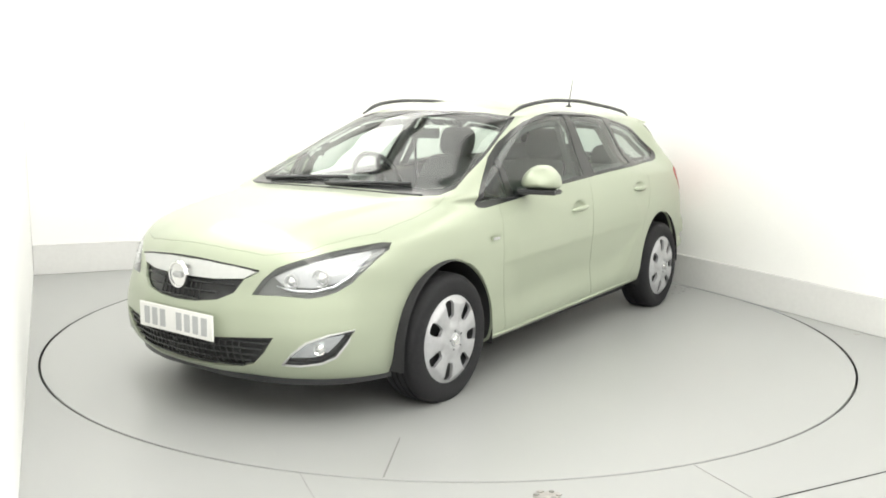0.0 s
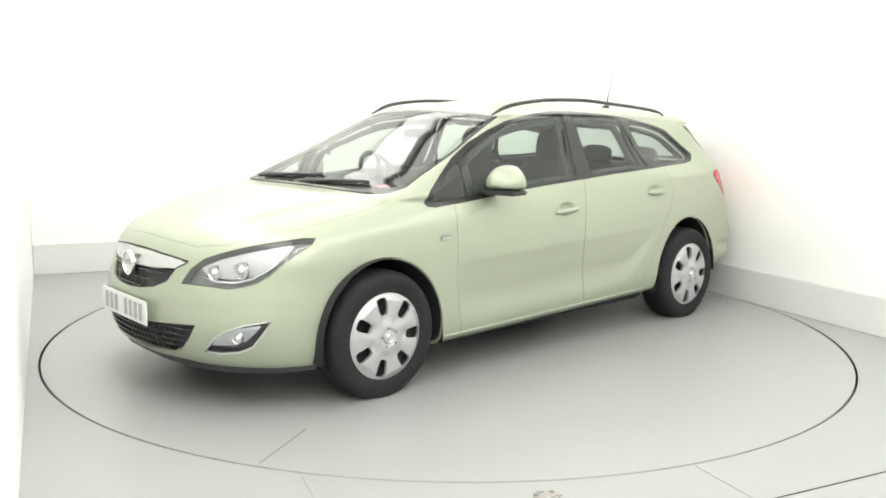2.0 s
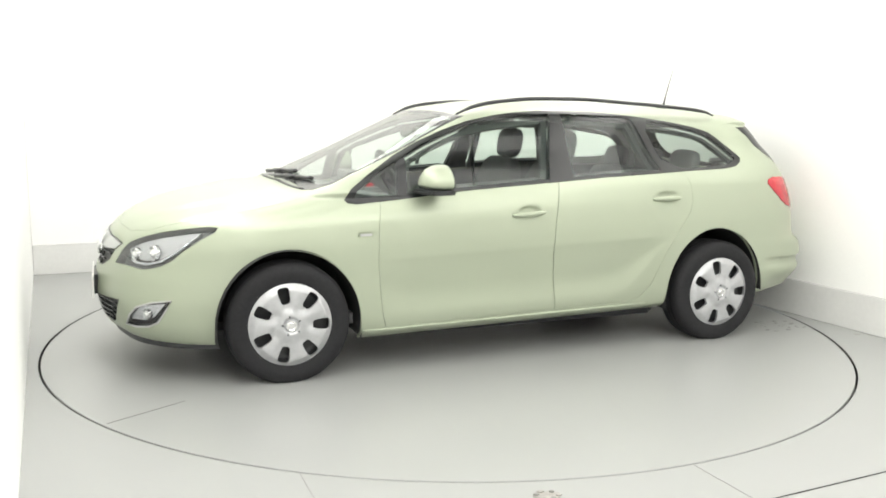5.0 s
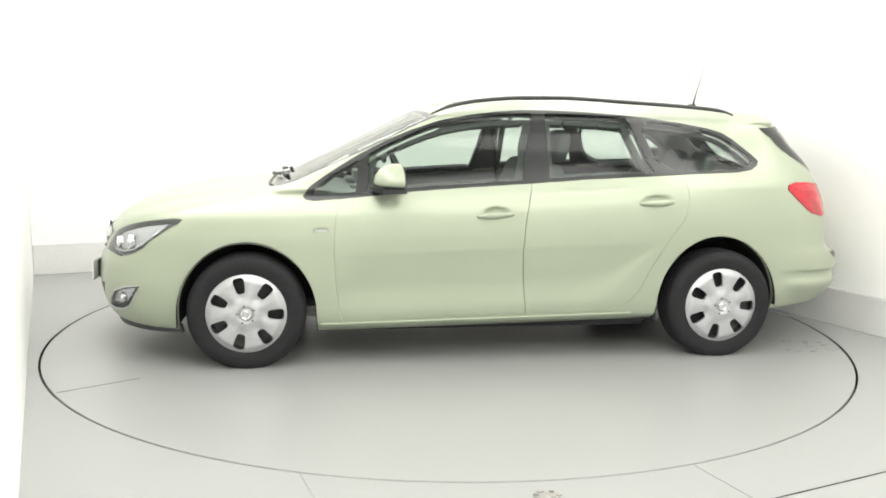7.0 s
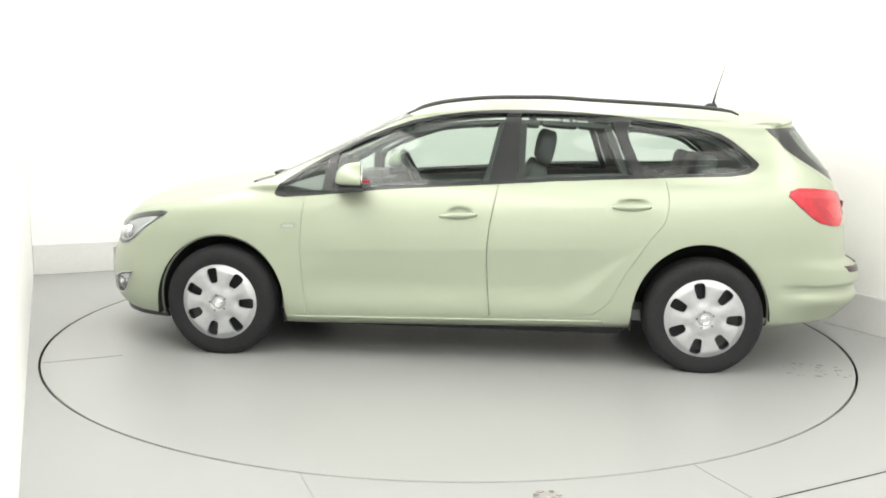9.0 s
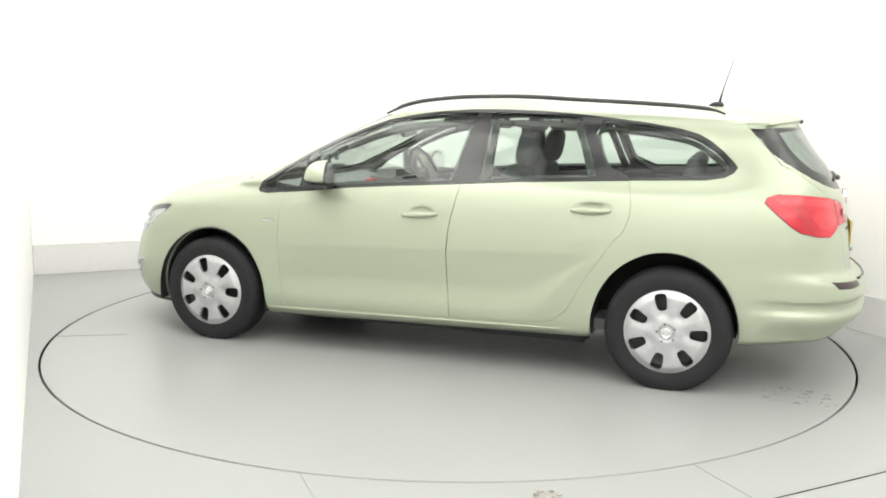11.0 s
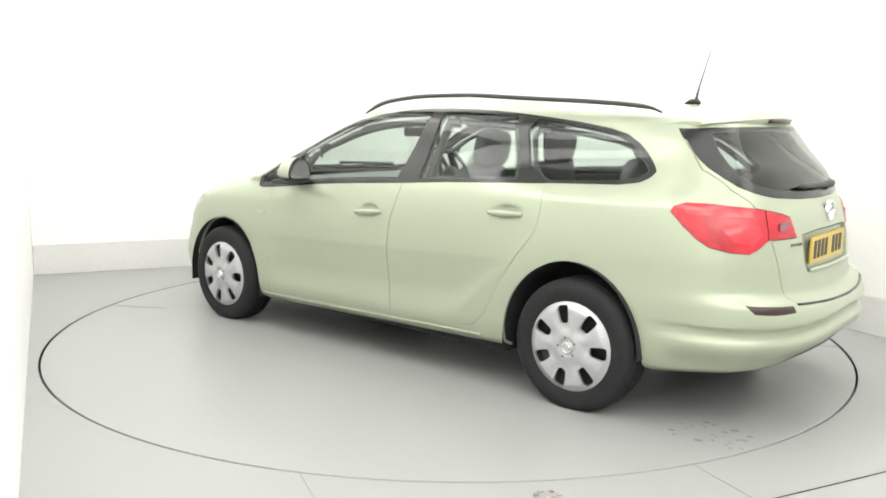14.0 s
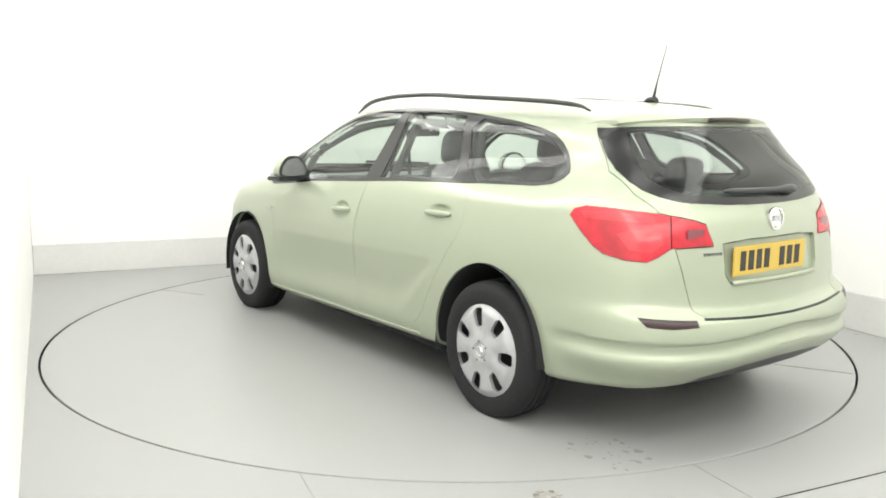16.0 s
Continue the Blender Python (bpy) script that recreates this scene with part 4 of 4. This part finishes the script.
def plate_bars(plate, mat, x, y0, y1, z0, z1):
    """Plain upright bars that stand in for plate characters."""
    step = (y1 - y0) / 8
    for k in range(8):
        if k != 4:
            a = y0 + k * step
            part("character_bar", box(x - 0.0012, x + 0.0012, a + step * 0.16, a + step * 0.80, z0, z1), mat, plate)


def dress_car(car, skin, bumper, rear_bumper, tailgate, doors):
    build_wheels(car)
    for s in (-1, 1):
        part("wheel_well", wheel_well(-1.3375, 0.368, 0.383, s), M_WELL, car, "", True, 60)
        part("wheel_well", wheel_well(1.318, 0.365, 0.403, s, 0.295), M_WELL, car, "", True, 60)
    under = box(-1.98, 1.70, -0.50, 0.50, 0.205, 0.27, 0.02)
    box(-0.94, 0.93, -0.79, 0.79, 0.175, 0.25, 0.02, under)
    box(-2.0, -1.74, -0.55, 0.55, 0.21, 0.26, 0.02, under)
    part("underbody", under, M_WELL, car, "black underbody")
    part("silencer", moved(lathe([(0.001, -0.25), (0.09, -0.24), (0.10, -0.2), (0.10, 0.2), (0.09, 0.24), (0.001, 0.25)], 24), pose(1.80, 0.15, 0.34)), M_LAMPDARK, car, "", True, 40)
    build_cabin(car, skin)

    # soft black chin under the nose
    chin = bmesh.new()
    rows = []
    for i in range(49):
        y = -0.80 + 1.60 * i / 48
        p = on_end(y, 0.225, 1, -0.012)
        q = on_end(y, 0.225, 1, -0.034)
        low = 0.186 + 0.014 * smooth(0.45, 0.0, abs(y))
        rows.append([chin.verts.new(v) for v in ((p.x, p.y, 0.235), (p.x + 0.012, p.y, low), (q.x + 0.012, q.y, low), (q.x, q.y, 0.235))])
    for a, b in zip(rows, rows[1:]):
        for k in range(4):
            chin.faces.new((a[k], a[(k + 1) % 4], b[(k + 1) % 4], b[k]))
    chin.faces.new(rows[0]), chin.faces.new(rows[-1])
    bmesh.ops.recalc_face_normals(chin, faces=chin.faces)
    part("chin_lip", chin, M_BLACK, bumper, "black plastic chin lip", True, 40)

    # sill ridges
    for s in (-1, 1):
        pts = []
        for i in range(30):
            x = -0.955 + 1.76 * i / 29
            p = on_flank(x, 0.235 + 0.018 * (x + 0.955), 0.001)
            pts.append((p.x, p.y * -s, p.z))
        part("sill_ridge", tube(pts, 0.006, 8), M_PAINT, car, "", True)

    # door handles and indicators
    for d, x0, x1, z0, z1 in ((0, -0.10, 0.108, 0.823, 0.836), (1, 0.833, 1.036, 0.893, 0.897)):
        for k, s in ((0, -1), (1, 1)):
            pts, rad = [], []
            for i in range(13):
                u = i / 12
                x = x0 + (x1 - x0) * u
                ends = on_flank(x0, z0), on_flank(x1, z1)
                p = ends[0].lerp(ends[1], u) + Vector((0, -0.003 - 0.016 * math.sin(math.pi * u) ** 0.6, 0))
                pts.append((p.x, p.y * -s, p.z))
                rad.append(0.005 + 0.008 * math.sin(math.pi * u) ** 0.5)
            part("door_handle", tube(pts, rad, 10, 1.15), M_PAINT, doors[d][k], "", True)
    for s in (-1, 1):
        p = on_flank(-0.943, 0.748, 0.0)
        rep_lamp = part("side_repeater", moved(box(-0.044, 0.044, -0.005, 0.005, -0.016, 0.016, 0.005), pose(p.x, p.y * -s, p.z)), M_PAINT, car, "small side indicator in a body-coloured frame", True, 30)
        part("repeater_lens", moved(box(-0.034, 0.034, -0.007, 0.007, -0.009, 0.009, 0.003), pose(p.x, p.y * -s, p.z)), M_LAMPGREY, rep_lamp, "", True, 30)

    # mirrors
    for s in (-1, 1):
        mirror = new("door_mirror")
        mirror.parent = car
        ring = [mirror_point(2 * math.pi * i / 40) for i in range(40)]
        bm = bmesh.new()
        rows = []
        for k in range(13):
            u = k / 12
            grow = max(0.02, 1 - (1 - u) ** 2.6) ** 0.5
            rows.append([bm.verts.new((-0.135 * (1 - u) + 0.03 + 0.03 * (1 - grow) * v, u2 * grow, v * grow - 0.010 * (1 - grow))) for u2, v in ring])
        for p, q in zip(rows, rows[1:]):
            for i in range(40):
                bm.faces.new((p[i], p[(i + 1) % 40], q[(i + 1) % 40], q[i]))
        bm.faces.new(rows[0])
        bmesh.ops.recalc_face_normals(bm, faces=bm.faces)
        at = pose(-0.56, s * 0.912, 1.022, 0, 0, -12 * s)
        part("mirror_shell", moved(bm, at), M_PAINT, mirror, "pale green mirror shell", True, 50)
        turned = at @ pose(0, 0, 0, 0, 90, 0)
        part("mirror_bezel", moved(slab([(-v * 0.985, u2 * 0.985) for u2, v in ring], 0.018, 0.036), turned), M_BLACK, mirror, "black mirror bezel", True, 40)
        part("mirror_glass", moved(slab([(-v * 0.84, u2 * 0.86) for u2, v in ring], 0.030, 0.0385), turned), M_CHROME, mirror, "mirror glass")
        under = box(-0.10, 0.05, -0.11, 0.11, -0.012, 0.012, 0.010)
        part("mirror_base", moved(under, pose(-0.56, s * 0.915, 0.968, 0, 0, -12 * s)), M_BLACK, mirror, "black mirror base", True, 40)
        part("mirror_arm", tube([(-0.62, s * 0.785, 0.955), (-0.60, s * 0.83, 0.962), (-0.57, s * 0.88, 0.968)], [0.035, 0.028, 0.022], 10, 0.6), M_BLACK, mirror, "", True)

    # roof rails, aerial, spoiler
    for s in (-1, 1):
        pts, rad = [], []
        n = 40
        for i in range(n + 1):
            u = i / n
            x = -0.32 + 1.87 * u
            z = float(curve(((-0.32, 1.374), (-0.2, 1.424), (-0.05, 1.452), (0.2, 1.472), (0.45, 1.475), (0.8, 1.460), (1.2, 1.441), (1.42, 1.424), (1.50, 1.412), (1.55, 1.392)), x))
            y = 0.585 - 0.025 * smooth(-0.05, -0.31, x) - 0.11 * smooth(0.5, 1.6, x)
            pts.append((x, s * float(y), z))
            rad.append(0.006 + 0.0075 * float(smooth(0, 0.06, u) * smooth(1.0, 0.94, u)))
        rail = new("roof_rail")
        rail.parent = car
        part("rail_bar", tube(pts, rad, 10, 0.85), M_BLACK, rail, "black roof rail", True)
    base = on_top(1.50, -0.001)
    aerial = new("aerial")
    aerial.parent = car
    part("aerial_base", tube([(1.45, 0, base.z + 0.004), (1.48, 0, base.z + 0.014), (1.515, 0, base.z + 0.016), (1.53, 0, base.z + 0.004)], [0.008, 0.02, 0.022, 0.012], 12, 0.7), M_BLACK, aerial, "", True)
    part("aerial_rod", tube([(1.505, 0, base.z + 0.015), (1.522, 0, 1.53), (1.572, 0, 1.71)], [0.0085, 0.0038, 0.0018], 8), M_BLACK, aerial, "thin black roof aerial", True)
    bm = bmesh.new()
    rows = []
    for i in range(33):
        y = -0.535 + 1.07 * i / 32
        tip = 1.955 - 0.62 * y * y
        thick = 0.012 + 0.024 * (1 - (y / 0.54) ** 4)
        z = 1.378 - 0.11 * y * y
        r = on_top(tip - 0.20, y, 0.001)
        rows.append([bm.verts.new(p) for p in ((tip - 0.20, y, r.z), (tip - 0.10, y, (r.z + z) / 2 + 0.012), (tip - 0.015, y, z + 0.004), (tip, y, z - 0.006), (tip - 0.008, y, z - 0.7 * thick), (tip - 0.05, y, z - thick), (tip - 0.14, y, z - thick))])
    for a, b in zip(rows, rows[1:]):
        for k in range(len(a) - 1):
            bm.faces.new((a[k], b[k], b[k + 1], a[k + 1]))
    bm.faces.new(rows[0]), bm.faces.new(rows[-1])
    bmesh.ops.recalc_face_normals(bm, faces=bm.faces)
    part("spoiler", bm, M_PAINT, tailgate, "", True, 50)
    part("brake_light", tube([(1.950 - 0.62 * y * y, y, 1.360 - 0.11 * y * y) for y in [-0.15 + 0.03 * i for i in range(11)]], 0.010, 8), M_REDDARK, tailgate, "dark red high brake light", True)

    # solid black strip draws the shade in the gap below the tailgate
    part("tailgate_gap_shade", tube([on_end(-0.50 + 0.05 * i, 0.578 - 0.014 * (1 - (abs(-0.50 + 0.05 * i) / 0.5) ** 2), -1, 0.001) for i in range(21)], 0.0065, 6), M_GLOSSBLACK, tailgate, "black strip that draws the shaded gap under the tailgate", True)

    # wipers
    for y0, y1, z0, z1 in ((0.56, -0.02, 0.992, 1.018), (0.06, -0.46, 0.990, 1.004)):
        wiper = new("wiper")
        wiper.parent = car
        pts = [on_end(y0 + (y1 - y0) * i / 12, z0 + (z1 - z0) * i / 12, 1, 0.012) for i in range(13)]
        part("wiper_blade", tube(pts, 0.010, 8), M_BLACK, wiper, "black wiper blade", True)
        arm = [on_end(y0 + (y1 - y0) * u, z0 + (z1 - z0) * u - 0.018 * (1 - u), 1, 0.022) for u in (0.05, 0.2, 0.4, 0.55)]
        part("wiper_arm", tube(arm, [0.012, 0.010, 0.008, 0.007], 8), M_BLACK, wiper, "", True)
    cowl = [on_end(0.60 - 1.20 * i / 24, 0.974 - 0.010 * abs(0.60 - 1.20 * i / 24), 1, 0.0) for i in range(25)]
    part("cowl", tube(cowl, 0.012, 8, 0.5), M_BLACK, car, "black cowl panel", True)
    pts = [on_end(-0.27 + 0.50 * i / 10, 1.060 - 0.006 * i / 10, -1, 0.016) for i in range(11)]
    part("rear_wiper", tube(pts, [0.006] + [0.013] * 7 + [0.018, 0.022, 0.016], 8), M_BLACK, tailgate, "black rear wiper", True)

    # grilles
    for name, z0, z1, count, edge in (("upper", 0.550, 0.622, 3, lambda z: 0.335 * float(smooth(0.50, 0.66, z)) ** 0.6), ("lower", 0.268, 0.385, 5, lambda z: 0.36 + 0.13 * (z - 0.26) / 0.13)):
        for k in range(count):
            z = z0 + (z1 - z0) * k / (count - 1)
            w = edge(z)
            pts = [on_end(-w + 2 * w * i / 20, z, 1, -0.006) for i in range(21)]
            part("grille_bar", tube(pts, 0.0055, 6, 0.8), M_GLOSSBLACK, bumper, "black grille bar", True)

        for k in range(-11, 12):
            y = 0.032 * k
            if abs(y) < edge(z0) + 0.02:
                rib = [on_end(y, z0 + (z1 - z0) * i / 4, 1, -0.010) for i in range(5)]
                part("grille_rib", tube(rib, 0.004, 6), M_GLOSSBLACK, bumper, "", True)
    rim = [on_end(-0.40 + 0.80 * i / 32, 0.716 - 0.030 * (abs(-0.40 + 0.80 * i / 32) / 0.40) ** 2, 1, 0.002) for i in range(33)]
    part("grille_edge", tube(rim, 0.0045, 6), M_GLOSSBLACK, bumper, "thin black line over the grille bar", True)

    # badges
    def disc(r, x, z, way):
        bm = lathe([(0.001, 0.0), (r * 0.55, -0.002), (r * 0.80, -0.003), (r * 0.84, -0.010), (r * 0.96, -0.010), (r, -0.002), (r, 0.008)], 36)
        m = pose(x, 0, z, 0, 0, -90 * way)
        bm.transform(m)
        return bm
    p = on_end(0.001, 0.637, 1, 0.012)
    badge = part("badge", disc(0.062, p.x - 0.004, p.z, 1), M_CHROME, bumper, "round chrome badge", True, 30)
    part("emblem", box(p.x - 0.016, p.x - 0.004, -0.03, 0.03, p.z - 0.012, p.z + 0.012, 0.005), M_LAMPGREY, badge)
    p = on_end(0.001, 0.945, -1, 0.006)
    badge = part("badge", disc(0.050, p.x, p.z, -1), M_CHROME, tailgate, "round chrome badge", True, 30)
    part("emblem", box(p.x + 0.002, p.x + 0.012, -0.025, 0.025, p.z - 0.010, p.z + 0.010, 0.004), M_LAMPIN, badge)
    for k in range(7):
        p = on_end(-0.44 + 0.014 * k, 0.822, -1, 0.001)
        part("lettering", box(p.x - 0.002, p.x + 0.002, p.y, p.y + 0.010, p.z - 0.006, p.z + 0.006), M_LAMPDARK, tailgate)

    for s in (-1, 1):
        p = on_end(-0.47, 0.905, -1, 0.006)
        part("smoked_lens", moved(box(-0.002, 0.002, -0.045, 0.045, -0.018, 0.018, 0.0015), pose(p.x, p.y * -s, p.z, 0, 0, s * 10)), M_SMOKE, tailgate, "smoked lens patch")

    # number plates
    plate = part("number_plate", box(-2.272, -2.264, -0.278, 0.238, 0.382, 0.498, 0.003), M_PLATE_W, bumper, "white number plate")
    plate_bars(plate, M_GREYINK, -2.273, -0.248, 0.210, 0.400, 0.480)
    part("plate_holder", box(-2.265, -2.24, -0.18, 0.14, 0.385, 0.49, 0.004), M_BLACK, bumper, "black plate holder")
    part("plate_recess", panel(both(skin["plate_recess"].copy()), 0.0, -0.018, -0.016), M_PAINT, tailgate, "", True, 40)
    plate = part("number_plate", box(2.206, 2.214, -0.300, 0.220, 0.725, 0.848, 0.003), M_PLATE_Y, tailgate, "yellow number plate")
    plate_bars(plate, M_PLATEINK, 2.215, -0.266, 0.184, 0.746, 0.828)
    part("plate_frame", box(2.17, 2.207, -0.25, 0.17, 0.745, 0.825, 0.003), M_BLACK, tailgate, "black plate frame")
    part("tailgate_grip", tube([on_end(-0.30 + 0.05 * i, 0.700, -1, 0.004) for i in range(13)], 0.012, 8, 0.8), M_PAINT, tailgate, "", True)

    # lamps
    for k, s in ((0, -1), (1, 1)):
        src = skin["headlight"].copy() if s < 0 else mirrored(skin["headlight"])
        part("headlight_bezel", panel(src.copy(), 0.001, -0.042, -0.045), M_BEZEL, car, "grey lamp bezel", True, 40)
        src.free()
        part("headlight_reflector", panel(cut_sheet(skin["headlight"], LAMP_INSERT, s), 0.0, 0.02, -0.022), M_LAMPGREY, car, "silver lamp reflector", True, 40)
        for y, z, r in ((-0.545, 0.652, 0.034), (-0.645, 0.668, 0.040)):
            p = on_end(y, z, 1, -0.019)
            bowl = lathe([(0.001, -0.020), (r * 0.35, -0.018), (r * 0.6, -0.011), (r * 0.66, -0.002), (r * 0.72, -0.002), (r * 0.95, -0.012), (r, -0.012), (r * 1.02, 0.012)], 28)
            part("lamp_bowl", moved(bowl, pose(p.x, p.y * -s, p.z, 0, 0, -90 - s * 22)), M_CHROME, car, "bright lamp bowl", True, 40)
        pts = [on_end(y, z, 1, -0.012) for y, z in ((-0.49, 0.632), (-0.56, 0.612), (-0.63, 0.608), (-0.69, 0.628), (-0.73, 0.672), (-0.752, 0.735))]
        part("lamp_trim", tube([(q.x, q.y * -s, q.z) for q in pts], [0.004, 0.007, 0.008, 0.008, 0.007, 0.004], 8), M_LAMPIN, car, "silver trim line in the lamp", True)
        src = skin["fog_lamp"].copy() if s < 0 else mirrored(skin["fog_lamp"])
        part("fog_recess", panel(src.copy(), 0.001, -0.027, -0.030), M_BLACK, bumper, "black fog lamp recess", True, 40)
        src.free()
        part("fog_reflector", panel(cut_sheet(skin["fog_lamp"], FOG_INSERT, s), 0.0, 0.015, -0.014), M_LAMPIN, bumper, "silver fog lamp reflector", True, 40)
        p = on_end(-0.672, 0.362, 1, -0.012)
        part("fog_bulb", moved(lathe([(0.001, -0.014), (0.012, -0.012), (0.020, -0.004), (0.026, -0.008), (0.028, 0.006)], 24), pose(p.x, p.y * -s, p.z, 0, 0, -90 - s * 28)), M_CHROME, bumper, "bright fog lamp bowl", True, 40)
        rim = [on_end(y, z, 1, 0.001) for y, z in FOG_LAMP + FOG_LAMP[:1]]
        part("fog_surround", tube([(q.x, q.y * -s, q.z) for q in rim], 0.005, 6), M_LAMPGREY, bumper, "thin silver fog lamp surround", True)


car = build_car()

# ---- motion ----
CENTRE = (-0.1196, 0.0)
ANGLES = ((0, 54.95), (0.5, 52.76), (1, 49.71), (1.5, 46.37), (2, 42.9), (2.5, 39.43), (3, 35.97), (3.5, 32.54), (4, 29.07), (5.25, 20.6), (6.5, 12.17), (7, 8.76), (7.5, 5.37), (8, 1.96), (8.5, -1.46), (9, -4.92), (10.25, -13.55), (11.5, -22.2), (12, -25.66), (12.5, -29.1), (13, -32.5), (13.5, -35.87), (14, -39.25), (14.5, -42.63), (15, -46.07), (15.5, -49.5), (16, -53.05))


def motions():
    rows, deck = [], []
    for t, a in ANGLES:
        c, s = math.cos(radians(a)), math.sin(radians(a))
        rows.append((t, pose(-c * CENTRE[0] + s * CENTRE[1], -s * CENTRE[0] - c * CENTRE[1], 0, 0, 0, a)))
        deck.append((t, pose(0, 0, 0, 0, 0, a)))
    walk(car, rows)
    walk(turntable, deck)


motions()
